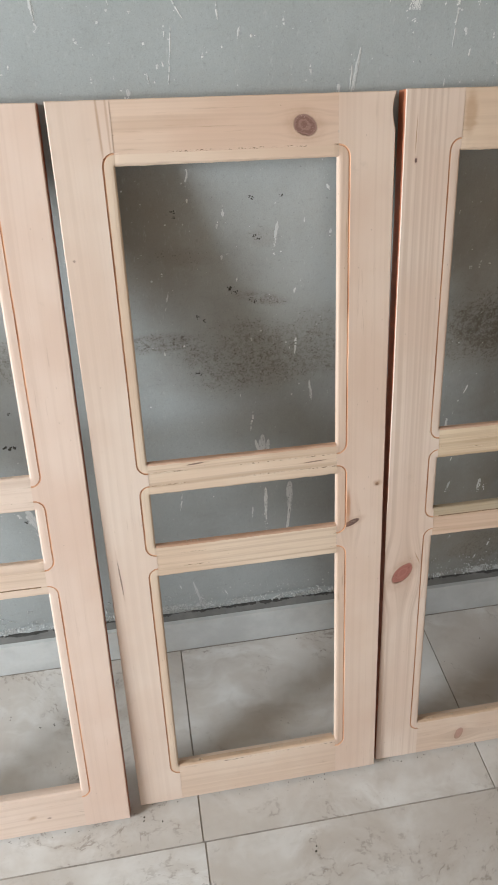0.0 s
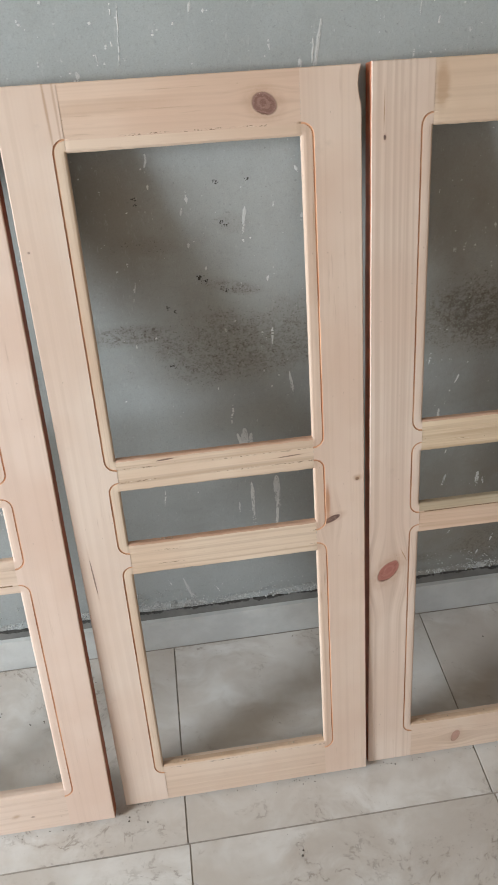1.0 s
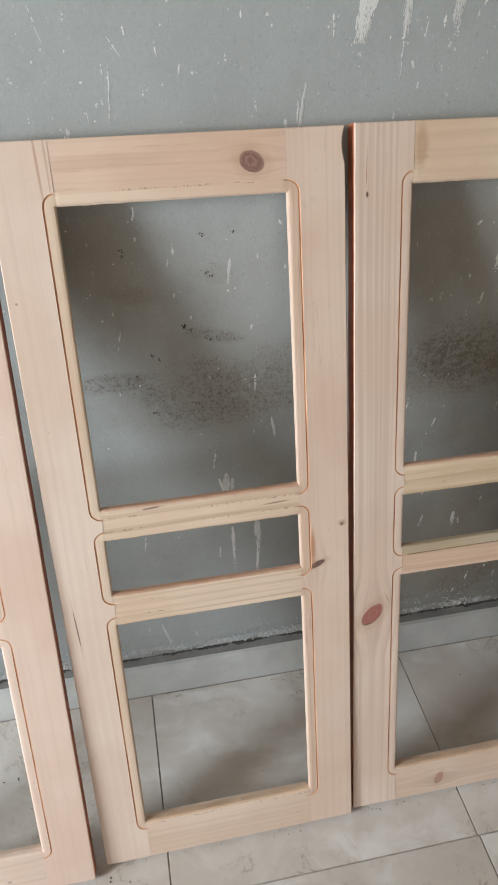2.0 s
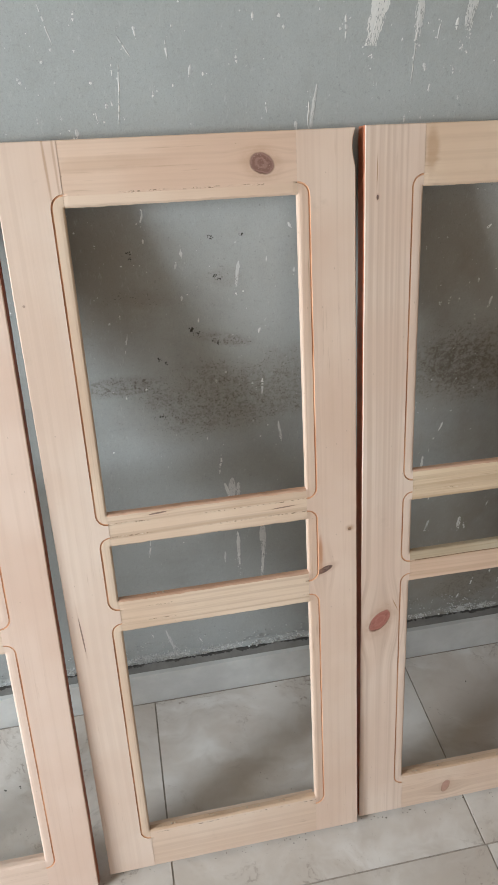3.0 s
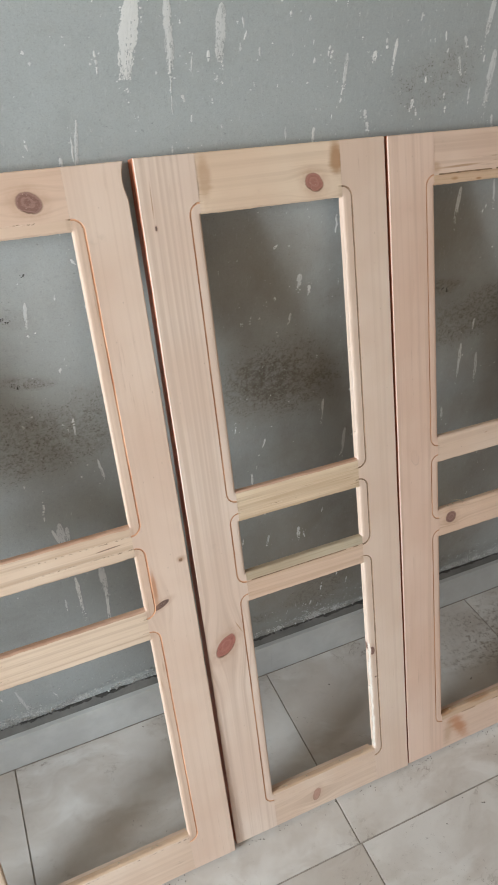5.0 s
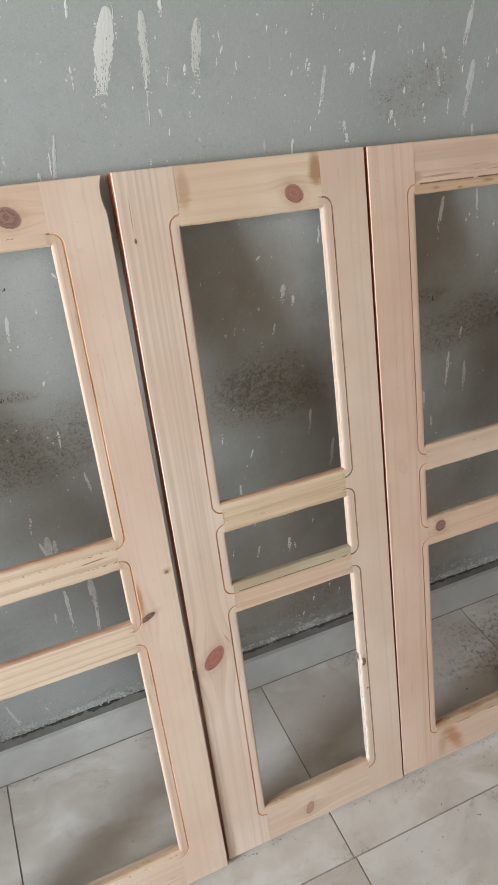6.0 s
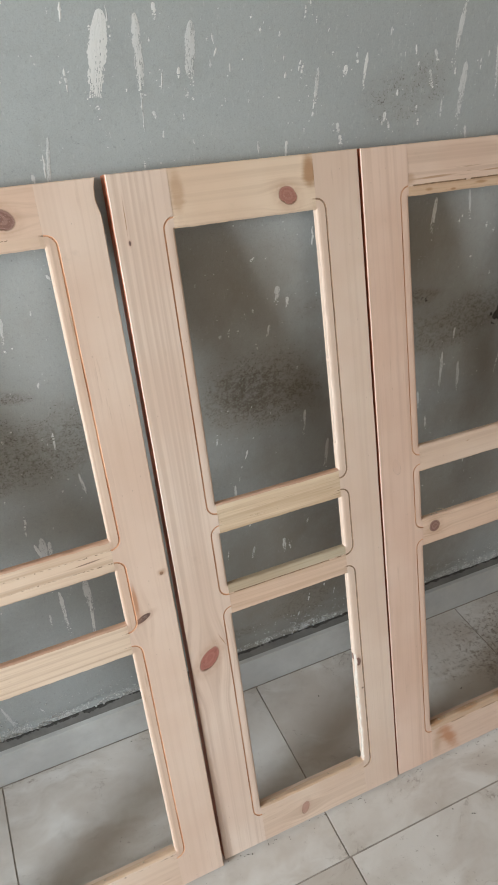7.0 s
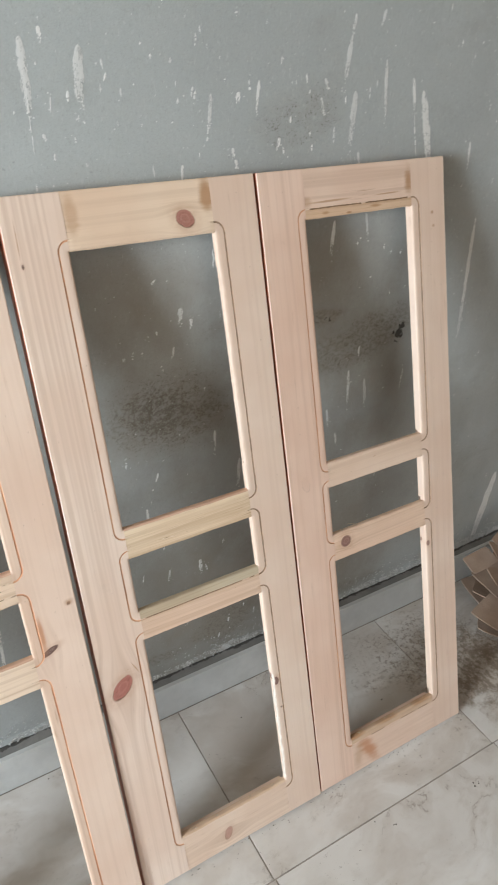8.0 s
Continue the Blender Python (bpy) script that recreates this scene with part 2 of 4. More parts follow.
    colour = k.mix(k.math("MULTIPLY", k.step(pits, 0.66, 0.74, 0.0, 0.5), k.step(big, 0.4, 0.62)), colour, (0.15, 0.15, 0.15))
    dust = k.noise(k.scaled(co, (300, 300, 90), (1, 0, 8)), 1.0, 2.0, 0.6)
    colour = k.mix(k.step(dust, 0.60, 0.78, 0.0, 0.35), colour, (0.55, 0.56, 0.56))
    # warm shade behind the doors, painted as a brown band, strongest to the east
    brown_shade = k.math("MULTIPLY", k.step(z, 0.45, 0.80, k.step(x, 0.35, 0.75, 0.45, 0.95), 1.0), k.step(z, 1.02, 1.19, 1.0, 0.0))
    brown_shade = k.math("MULTIPLY", brown_shade, k.math("MULTIPLY", k.step(x, 0.10, 0.75, 0.24, 0.74), k.step(x, 1.25, 1.42, 1.0, 0.25)))
    colour = k.mix(k.math("MULTIPLY", brown_shade, k.step(mid, 0.30, 0.7, 0.35, 0.75)), colour, (0.225, 0.196, 0.158))
    shade = k.noise(k.scaled(co, (4.5, 4.5, 7), (2.6, 0, 0.4)), 1.0, 4.0, 0.65)
    colour = k.mix(k.step(shade, 0.54, 0.74, 0.0, 0.28), colour, (0.220, 0.212, 0.190))
    k.bump(k.math("ADD", k.math("MULTIPLY", fine, 0.3), mid), 0.25, 0.002)
    return k.done(colour, k.step(mid, 0.3, 0.7, 0.55, 0.75), 0.35)


def plain(name, colour, rough, vary=0.12, scale=20.0, bump=0.0, specular=0.35, dots=0.0):
    k = Tree(name)
    co = k.coords()
    n = k.noise(co, scale, 5.0, 0.62)
    m = k.noise(co, scale * 9, 3.0, 0.6)
    dark = tuple(c * (1 - 2.2 * vary) for c in colour)
    c = k.mix(k.step(n, 0.32, 0.7), dark, colour)
    c = k.mix(k.step(m, 0.45, 0.8, 0.0, 2.0 * vary), c, tuple(v * 0.6 for v in colour))
    if dots:
        c = k.mix(k.step(m, 0.68, 0.74, 0.0, dots), c, (0.06, 0.055, 0.05))
    if bump:
        k.bump(k.math("ADD", n, k.math("MULTIPLY", m, 0.5)), bump, 0.004)
    return k.done(c, rough, specular)


def thin_paint():
    """Dried white paint, streaky and thin in places so that the grey under it shows."""
    k = Tree("dried_white_paint")
    co = k.coords()
    island = k.t.nodes.new("ShaderNodeNewGeometry").outputs["Random Per Island"]
    runs = k.noise(k.scaled(co, (700, 400, 130)), 1.0, 4.0, 0.7)
    body = k.mix(k.step(island, 0.0, 1.0), (0.57, 0.58, 0.575), (0.71, 0.715, 0.70))
    colour = k.mix(k.step(k.math("MULTIPLY_ADD", island, 0.10, runs), 0.36, 0.50), (0.46, 0.48, 0.48), body)
    k.bump(runs, 0.25, 0.0006)
    return k.done(colour, 0.6, 0.35)


def marble_tile():
    """Glazed cream-grey floor tile with clouded brown veins, scuffs and workshop dirt."""
    k = Tree("marble_tile")
    co = k.coords("Object")
    info = k.t.nodes.new("ShaderNodeObjectInfo")
    shift = k.node("VectorMath")
    shift.operation = "ADD"
    geo = k.t.nodes.new("ShaderNodeNewGeometry").outputs["Position"]
    k.put(shift.inputs[0], geo)
    k.put(shift.inputs[1], k.join(k.math("MULTIPLY", info.outputs["Random"], 37.0), k.math("MULTIPLY", info.outputs["Random"], 11.0), 0.0))
    v = shift.outputs[0]
    warp = k.node("VectorMath")
    warp.operation = "MULTIPLY_ADD"
    k.put(warp.inputs[0], k.node("TexNoise", Vector=v, Scale=3.2, Detail=4.0).outputs[1])
    warp.inputs[1].default_value = (0.24, 0.24, 0.24)
    k.put(warp.inputs[2], v)
    w = warp.outputs[0]
    cloud = k.noise(w, 4.6, 5.0, 0.58)
    colour = k.mix(k.step(cloud, 0.36, 0.66), (0.512, 0.470, 0.428), (0.642, 0.622, 0.596))
    white = k.noise(k.scaled(w, (3, 9, 3), (2, 8, 0)), 1.0, 4.0, 0.6)
    colour = k.mix(k.step(white, 0.48, 0.68, 0.0, 0.6), colour, (0.755, 0.752, 0.74))
    # broken thread-like veins, in sparse places only
    sparse = k.step(k.noise(k.scaled(v, (1, 1, 1), (7, 3, 0)), 3.4, 3.0, 0.6), 0.45, 0.60)
    thread = k.math("ABSOLUTE", k.math("SUBTRACT", k.noise(k.scaled(w, (1, 1.4, 1), (1.5, 0, 0)), 4.6, 6.0, 0.66), 0.5))
    broken = k.step(k.noise(v, 46.0, 4.0, 0.65), 0.44, 0.60)
    colour = k.mix(k.math("MULTIPLY", sparse, k.step(thread, 0.0, 0.09, 0.40, 0.0)), colour, (0.44, 0.385, 0.335))
    colour = k.mix(k.math("MULTIPLY", k.math("MULTIPLY", sparse, broken), k.step(thread, 0.004, 0.018, 0.60, 0.0)), colour, (0.225, 0.185, 0.155))
    dabs = k.noise(k.scaled(w, (24, 34, 20)), 1.0, 6.0, 0.72)
    where = k.step(k.noise(v, 4.2, 3.0, 0.6), 0.46, 0.64)
    colour = k.mix(k.math("MULTIPLY", where, k.step(dabs, 0.52, 0.70, 0.0, 0.24)), colour, (0.38, 0.335, 0.295))
    scuff = k.noise(k.scaled(geo, (210, 210, 1), (4, 9, 0)), 1.0, 3.0, 0.7)
    colour = k.mix(k.step(scuff, 0.63, 0.72, 0.0, 0.22), colour, (0.30, 0.265, 0.235))
    smear = k.noise(k.scaled(geo, (9, 22, 1), (3, 1, 0)), 1.0, 4.0, 0.65)
    colour = k.mix(k.step(smear, 0.55, 0.75, 0.0, 0.28), colour, (0.44, 0.40, 0.365))
    grit = k.noise(geo, 95.0, 5.0, 0.72)
    patch = k.step(k.noise(k.scaled(geo, (6, 6, 6), (0.5, 2.2, 0)), 1.0, 4.0, 0.65), 0.50, 0.68)
    colour = k.mix(k.math("MULTIPLY", patch, k.step(grit, 0.58, 0.68, 0.0, 0.7)), colour, (0.15, 0.125, 0.10))
    # earth trodden into the floor past the last door
    gx, gy, gz = k.xyz(geo)
    lumps = k.noise(geo, 17.0, 5.0, 0.68)
    spread = k.math("ADD", k.oval(gx, gy, 1.45, 0.81, 0.22, 0.15, -20), k.math("MULTIPLY_ADD", lumps, 2.6, -1.3))
    earth = k.step(spread, 0.55, 1.05, 1.0, 0.0)
    scrape = k.noise(k.scaled(geo, (62, 44, 40), (2, 5, 0)), 1.0, 6.0, 0.75)
    colour = k.mix(k.math("MULTIPLY", earth, 0.45), colour, (0.36, 0.28, 0.205))
    colour = k.mix(k.math("MULTIPLY", earth, k.step(k.math("ADD", k.math("MULTIPLY", lumps, 0.45), k.math("MULTIPLY", scrape, 0.55)), 0.44, 0.54, 0.0, 0.68)), colour, (0.150, 0.108, 0.072))
    thin = k.step(k.math("ADD", k.oval(gx, gy, 1.35, 0.93, 0.20, 0.13, 0), k.math("MULTIPLY_ADD", lumps, 2.4, -1.2)), 0.5, 1.2, 1.0, 0.0)
    colour = k.mix(k.math("MULTIPLY", thin, k.step(grit, 0.48, 0.62, 0.0, 0.7)), colour, (0.19, 0.155, 0.12))
    k.bump(k.math("ADD", k.math("MULTIPLY", earth, grit), k.math("MULTIPLY", cloud, 0.1)), 0.3, 0.002)
    return k.done(colour, k.math("ADD", k.step(smear, 0.3, 0.75, 0.40, 0.62), k.math("MULTIPLY", earth, 0.3)), 0.45)


MAT_WALL = painted_wall()
MAT_GROOVE = burnt_groove()
MAT_GROOVE_DIM = plain("brown_groove", (0.40, 0.26, 0.17), 0.75, 0.2, 60.0)
MAT_TILE = marble_tile()
MAT_GROUT = plain("grout", (0.41, 0.37, 0.33), 0.85, 0.15, 40.0, 0.3)
MAT_SKIRT = plain("skirting_tile", (0.62, 0.63, 0.618), 0.38, 0.09, 6.0, 0.0, 0.45)
MAT_MORTAR = plain("grey_mortar", (0.245, 0.240, 0.230), 0.85, 0.12, 14.0, 0.25)
MAT_FLAKE = plain("white_flakes", (0.70, 0.71, 0.70), 0.75, 0.16, 240.0, 0.8)
# near-black that paints the shadow line below the plaster foot
MAT_CREVICE_SHADE = plain("crevice_shade", (0.105, 0.102, 0.096), 0.9, 0.2, 120.0, 0.5)
MAT_PAINT = thin_paint()
MAT_SOOT = plain("black_mould", (0.075, 0.070, 0.062), 0.9, 0.2, 200.0, 0.3)
# colours of the unseen walls and ceiling, chosen to warm the light they bounce
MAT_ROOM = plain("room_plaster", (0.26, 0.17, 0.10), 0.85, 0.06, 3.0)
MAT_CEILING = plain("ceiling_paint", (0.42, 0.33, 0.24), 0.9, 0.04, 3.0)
MAT_LINE = plain("rough_cut_line", (0.36, 0.235, 0.145), 0.8, 0.22, 120.0)
MAT_SPLIT = plain("fresh_split_wood", (0.80, 0.715, 0.63), 0.7, 0.06, 90.0, 0.5)
MAT_EDGE = plain("red_stained_edge", (0.60, 0.225, 0.125), 0.6, 0.15, 25.0)
MAT_SHARD = plain("brown_cardboard", (0.46, 0.345, 0.27), 0.85, 0.07, 18.0, 0.3)


# ---------------------------------------------------------------- helpers of this scene
def finish(name, bm, materials, label=""):
    mesh = bpy.data.meshes.new(name)
    bm.to_mesh(mesh)
    bm.free()
    for m in materials if isinstance(materials, (list, tuple)) else (materials,):
        mesh.materials.append(m)
    ob = new(name, mesh)
    if label:
        ob["label"] = label
    return ob


def part(name, bm, material, parent, label=""):
    ob = finish(name, bm, material, label)
    ob.parent = parent
    return ob


def add_box(bm, x0, x1, y0, y1, z0, z1, bevel=0.0, index=0):
    made = bmesh.ops.create_cube(bm, size=1.0, matrix=Matrix.LocRotScale(((x0 + x1) / 2, (y0 + y1) / 2, (z0 + z1) / 2), None, (x1 - x0, y1 - y0, z1 - z0)))
    if bevel:
        edges = list({e for v in made["verts"] for e in v.link_edges})
        bmesh.ops.bevel(bm, geom=edges, offset=bevel, segments=2, affect="EDGES", profile=0.7)
    return made["verts"]


# ---------------------------------------------------------------- the room
def room_shell():
    t = 0.15
    bm = bmesh.new()
    add_box(bm, ROOM_W - t, ROOM_E + t, WALL_Y, WALL_Y + t, LEDGE_Z - 0.004, ROOM_H)
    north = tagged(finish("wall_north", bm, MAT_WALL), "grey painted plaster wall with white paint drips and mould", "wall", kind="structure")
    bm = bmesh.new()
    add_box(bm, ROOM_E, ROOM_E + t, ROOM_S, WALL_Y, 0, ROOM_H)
    tagged(finish("wall_east", bm, MAT_ROOM), "unseen wall, browned to warm the bounced light", "wall", kind="structure")
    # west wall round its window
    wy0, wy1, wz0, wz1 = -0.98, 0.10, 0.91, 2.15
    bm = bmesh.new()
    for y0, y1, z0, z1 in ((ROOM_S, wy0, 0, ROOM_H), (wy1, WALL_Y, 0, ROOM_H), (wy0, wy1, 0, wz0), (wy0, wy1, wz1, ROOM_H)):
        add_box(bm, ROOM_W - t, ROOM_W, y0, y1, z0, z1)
    tagged(finish("wall_west", bm, MAT_ROOM), "unseen brown wall with a window opening", "wall", kind="structure")
    # unseen south wall round an opening added for the fill lamp
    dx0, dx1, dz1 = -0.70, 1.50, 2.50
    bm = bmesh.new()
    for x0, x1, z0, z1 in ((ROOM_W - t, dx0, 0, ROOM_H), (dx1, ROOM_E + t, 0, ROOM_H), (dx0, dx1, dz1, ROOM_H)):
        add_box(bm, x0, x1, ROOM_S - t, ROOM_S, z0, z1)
    tagged(finish("wall_south", bm, MAT_ROOM), "unseen brown wall with an added opening for the fill lamp", "wall", kind="structure")
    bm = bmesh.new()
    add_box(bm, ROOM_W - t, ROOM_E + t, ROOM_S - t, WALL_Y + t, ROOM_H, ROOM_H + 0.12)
    tagged(finish("ceiling", bm, MAT_CEILING), "unseen ceiling, beige to warm the bounced light", "ceiling", kind="structure")
    bm = bmesh.new()
    add_box(bm, ROOM_W - t, ROOM_E + t, ROOM_S - t, WALL_Y + t, -0.16, -0.0014)
    floor = tagged(finish("floor", bm, MAT_GROUT), "dirty marbled floor tiles with grey grout joints", "floor", kind="structure")
    return north, floor


LEDGE_Z = 0.102
wall_north, floor = room_shell()


def region(x):
    """Where along the wall the plaster foot flakes most."""
    return max(a * math.exp(-((x - c) / w) ** 2) for c, w, a in ((0.02, 0.26, 1.0), (-0.45, 0.2, 1.0), (0.42, 0.08, 0.55), (0.85, 0.09, 0.62), (1.30, 0.12, 0.5), (1.62, 0.22, 1.0)))


def rough_base():
    """The mortar bed on top of the skirting and the ragged foot of the plaster above it."""
    n = 3400
    x0, x1 = -0.8, 2.2
    bm = bmesh.new()
    rows = []
    for i in range(n + 1):
        x = x0 + (x1 - x0) * i / n
        a = noise.noise((x * 21, 0.3, 0)) * 0.0022
        rows.append([bm.verts.new(p) for p in ((x, SKIRT_Y + 0.010, LEDGE_Z - 0.02), (x, SKIRT_Y + 0.010, LEDGE_Z), *((x, LEDGE_Y - 0.011 + 0.0012 * s, LEDGE_Z + (0.001 + a) * (0.45 + 0.06 * s)) for s in range(10)), (x, WALL_Y + 0.02, LEDGE_Z + 0.004))])
    for i, (a, b) in enumerate(zip(rows, rows[1:])):
        x = x0 + (x1 - x0) * i / n
        # ragged dark strip at the ledge's back, the overhang's shadow put into the colour
        shade_start = 9.0 - 5.5 * noise.noise((x * 14, 3, 0)) - 3.5 * noise.noise((x * 60, 5, 0)) - 2.5 * noise.noise((x * 210, 7, 0))
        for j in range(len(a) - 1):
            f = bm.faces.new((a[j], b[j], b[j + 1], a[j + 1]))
            f.material_index = 1 if j > max(3.5, shade_start) else 0
    part("mortar_bed", bm, [MAT_MORTAR, MAT_CREVICE_SHADE], wall_north, "dark grey mortar ledge on the skirting")
    # lumpy plaster foot, flaking white where it broke
    bm = bmesh.new()
    n, levels = 2600, 28
    rows = []
    for i in range(n + 1):
        x = x0 + (x1 - x0) * i / n
        big = noise.noise((x * 3.1, 7.0, 0)) + 0.5 * noise.noise((x * 9.0, 2.0, 0))
        foot = LEDGE_Z + 0.001
        bite = max(0.0004, 0.0015 + 0.0032 * noise.noise((x * 19, 1, 0)) + 0.0018 * noise.noise((x * 47, 4, 0)) + 0.0012 * noise.noise((x * 160, 4, 0)))
        top = foot + 0.014 + 0.024 * region(x) + 0.006 * big
        line = []
        for j in range(levels + 1):
            f = j / levels
            z = foot + bite + (top - foot - bite) * f
            out = (WALL_Y - LEDGE_Y) * (1 - f) ** 2.2 * (0.8 + 0.3 * big)
            lump = 0.0012 * noise.noise((x * 70, z * 120, 2)) + 0.0008 * noise.noise((x * 260, z * 380, 9))
            line.append((bm.verts.new((x, WALL_Y + 0.001 - max(0.0, out + (1 - f) ** 1.3 * lump), z)), z - foot))
        under = bm.verts.new((x, WALL_Y + 0.001, foot + 0.0005 + bite))
        floor_edge = bm.verts.new((x, WALL_Y + 0.001, foot - 0.001))
        rows.append([(floor_edge, 0), (under, 0)] + line)
    for i, (a, b) in enumerate(zip(rows, rows[1:])):
        x = x0 + (x1 - x0) * i / n
        for j in range(levels + 2):
            f = bm.faces.new((a[j][0], b[j][0], b[j + 1][0], a[j + 1][0]))
            up = a[j][1]
            flaky = 0.9 * noise.noise((x * 60, up * 95, 5)) + 1.5 * noise.noise((x * 330, up * 420, 1)) + 0.8 * region(x) + 0.9 * noise.noise((x * 17, 8, 0)) - abs(up - 0.006) * (100 - 45 * region(x)) - 0.26
            # faces under the overhang take the same painted shadow colour
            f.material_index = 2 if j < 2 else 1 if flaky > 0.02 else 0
            f.smooth = j > 1
    part("plaster_foot", bm, [MAT_WALL, MAT_FLAKE, MAT_CREVICE_SHADE], wall_north, "ragged flaking foot of the plaster")


rough_base()


rng = random.Random(5)


def crumb(bm, place, size):
    """A small broken bit: a squashed, uneven ball with its foot at place."""
    made = bmesh.ops.create_icosphere(bm, subdivisions=1, radius=size)["verts"]
    seed = rng.random() * 70
    for v in made:
        v.co *= 1 + 0.5 * noise.noise((seed + v.co.x / size, v.co.y / size, v.co.z / size))
        v.co.z *= 0.6
        v.co += Vector(place) + Vector((0, 0, size * 0.45))


# flakes of paint and plaster that cling to the wall's foot
flakes = 0
bm = bmesh.new()
while flakes < 1500:
    x, up = rng.uniform(-0.7, 2.1), rng.random() ** 1.8
    if rng.random() > 0.08 + region(x) * (0.55 + 0.45 * noise.noise((x * 13, 2, 0))):
        continue
    z = LEDGE_Z + 0.006 + 0.062 * up
    part_bm = bmesh.new()
    crumb(part_bm, (0, 0, 0), rng.uniform(0.0006, 0.0028) * (1.1 - 0.5 * up))
    turn = pose(x, WALL_Y - max(0.0004, (WALL_Y - LEDGE_Y) * (1 - up) ** 1.7 * 0.9), z, 90 + rng.uniform(-25, 25), 0, rng.uniform(-20, 20))
    index = {v: bm.verts.new(turn @ v.co) for v in part_bm.verts}
    for f in part_bm.faces:
        bm.faces.new([index[v] for v in f.verts])
    part_bm.free()
    flakes += 1
tagged(part("plaster_flakes", bm, MAT_FLAKE, wall_north, "loose white plaster flakes"), kind="stuff")


# ---------------------------------------------------------------- paint drips on the wall


def streak(bm, xa, za, xb, zb, width, wobble=0.25, lift=0.0004):
    """One run of dried paint: thin, uneven, narrowing upwards and downwards."""
    length = max(math.hypot(xb - xa, zb - za), 0.002)
    n = max(10, min(26, int(length / 0.0025)))
    peak, keen = rng.uniform(0.15, 0.75), rng.uniform(0.35, 0.6)
    ux, uz = (xb - xa) / length, (zb - za) / length
    px, pz = -uz, ux
    seed = rng.random() * 50
    left, right, mid = [], [], []
    for i in range(n + 1):
        f = i / n
        body = (min(1.0, (f + 0.015) / peak) * min(1.0, (1.015 - f) / (1 - peak))) ** keen
        half = width / 2 * body * (1.05 + wobble * 2.6 * noise.noise((seed, f * max(3.5, length * 330), 0)))
        bend = width * 0.5 * noise.noise((seed + 9, f * length * 90, 0))
        cx, cz = xa + ux * length * f + px * bend, za + uz * length * f + pz * bend
        left.append(bm.verts.new((cx - px * half, WALL_Y - 0.0001, cz - pz * half)))
        mid.append(bm.verts.new((cx, WALL_Y - lift, cz)))
        right.append(bm.verts.new((cx + px * half, WALL_Y - 0.0001, cz + pz * half)))
    for i in range(n):
        f = (i + 0.5) / n
        if 0.08 < f < 0.92 and noise.noise((seed + 4, f * max(4, length * 260), 3)) < -0.22:
            continue        # the paint did not take here
        bm.faces.new((left[i], left[i + 1], mid[i + 1], mid[i]))
        bm.faces.new((mid[i], mid[i + 1], right[i + 1], right[i]))
    bmesh.ops.delete(bm, geom=[v for v in left + mid + right if not v.link_faces], context="VERTS")


def blot(bm, x, z, r):
    """A small uneven round spot."""
    seed = rng.random() * 90
    hub = bm.verts.new((x, WALL_Y - 0.0003, z))
    rim = []
    for i in range(14):
        a = 2 * math.pi * i / 14
        d = r * (1 + 0.75 * noise.noise((seed, math.cos(a) * 1.1, math.sin(a) * 1.1)))
        rim.append(bm.verts.new((x + d * math.cos(a), WALL_Y - 0.0001, z + d * math.sin(a))))
    for a, c in zip(rim, rim[1:] + rim[:1]):
        bm.faces.new((hub, c, a))


def smear(bm, xa, za, xb, zb, width):
    """A wide run: a long round-headed dab that wears thin downwards into broken crumbs of paint."""
    xb, zb = xa + (xb - xa) * 1.2, za + (zb - za) * 1.2
    length = abs(za - zb)
    cols, rows = max(9, int(width / 0.0009)), max(18, int(length / 0.0016))
    seed = rng.random() * 50
    grid = []
    for j in range(rows + 1):
        f = j / rows
        head = math.sqrt(max(0.0, 1 - (1 - min(1.0, f / 0.34)) ** 2))
        half = width / 2 * (0.10 + 0.90 * head) * (1 - 0.35 * max(0.0, f - 0.7) / 0.3) * (1 + 0.22 * noise.noise((seed, f * 7, 0)) + 0.16 * noise.noise((seed, f * 29, 2)))
        lean = 0.10 * width * noise.noise((seed, f * 5, 9))
        cx, cz = xa + (xb - xa) * f + lean, za + (zb - za) * f
        line = []
        for i in range(cols + 1):
            u = i / cols * 2 - 1
            ridge = noise.noise((u * 4 + seed, f * length * 70, 4))
            thick = 0.0002 + 0.00022 * (1 - u * u) * (0.7 + 0.5 * ridge)
            line.append(bm.verts.new((cx + u * half + 0.0006 * noise.noise((seed, f * length * 190, u * 3)), WALL_Y - max(0.0002, thick), cz)))
        grid.append(line)
    for j in range(rows):
        f = (j + 0.5) / rows
        for i in range(cols):
            u = (i + 0.5) / cols * 2 - 1
            streaky = noise.noise((seed + u * width * 300, f * length * 50, 1)) + 0.9 * noise.noise((seed + u * width * 800, f * length * 260, 6))
            if streaky > (-0.78 if width > 0.02 else -0.55) + 1.5 * max(0.0, f - 0.5) + 0.34 * abs(u) ** 4:
                bm.faces.new((grid[j][i], grid[j + 1][i], grid[j + 1][i + 1], grid[j][i + 1]))
    bmesh.ops.delete(bm, geom=[v for line in grid for v in line if not v.link_faces], context="VERTS")
    for i in range(int(width / 0.0010)):
        f, u = rng.uniform(0.75, 1.30), rng.uniform(-0.45, 0.45)
        blot(bm, xa + (xb - xa) * f + u * width, za + (zb - za) * f, rng.uniform(0.0005, 0.0015))


def splash(bm, xa, za, xb, zb, width):
    """A run of paint, a plain streak or a wide smear."""
    (streak if width < 0.0042 else smear)(bm, xa, za, xb, zb, width)
    for i in range(rng.choice((0, 1, 1, 2, 3))):
        f, u = rng.uniform(-0.3, 1.4), rng.uniform(-2.5, 2.5)
        x, z = xa + (xb - xa) * f + u * max(width, 0.003), za + (zb - za) * f
        blot(bm, x, z, rng.uniform(0.0005, 0.0012))


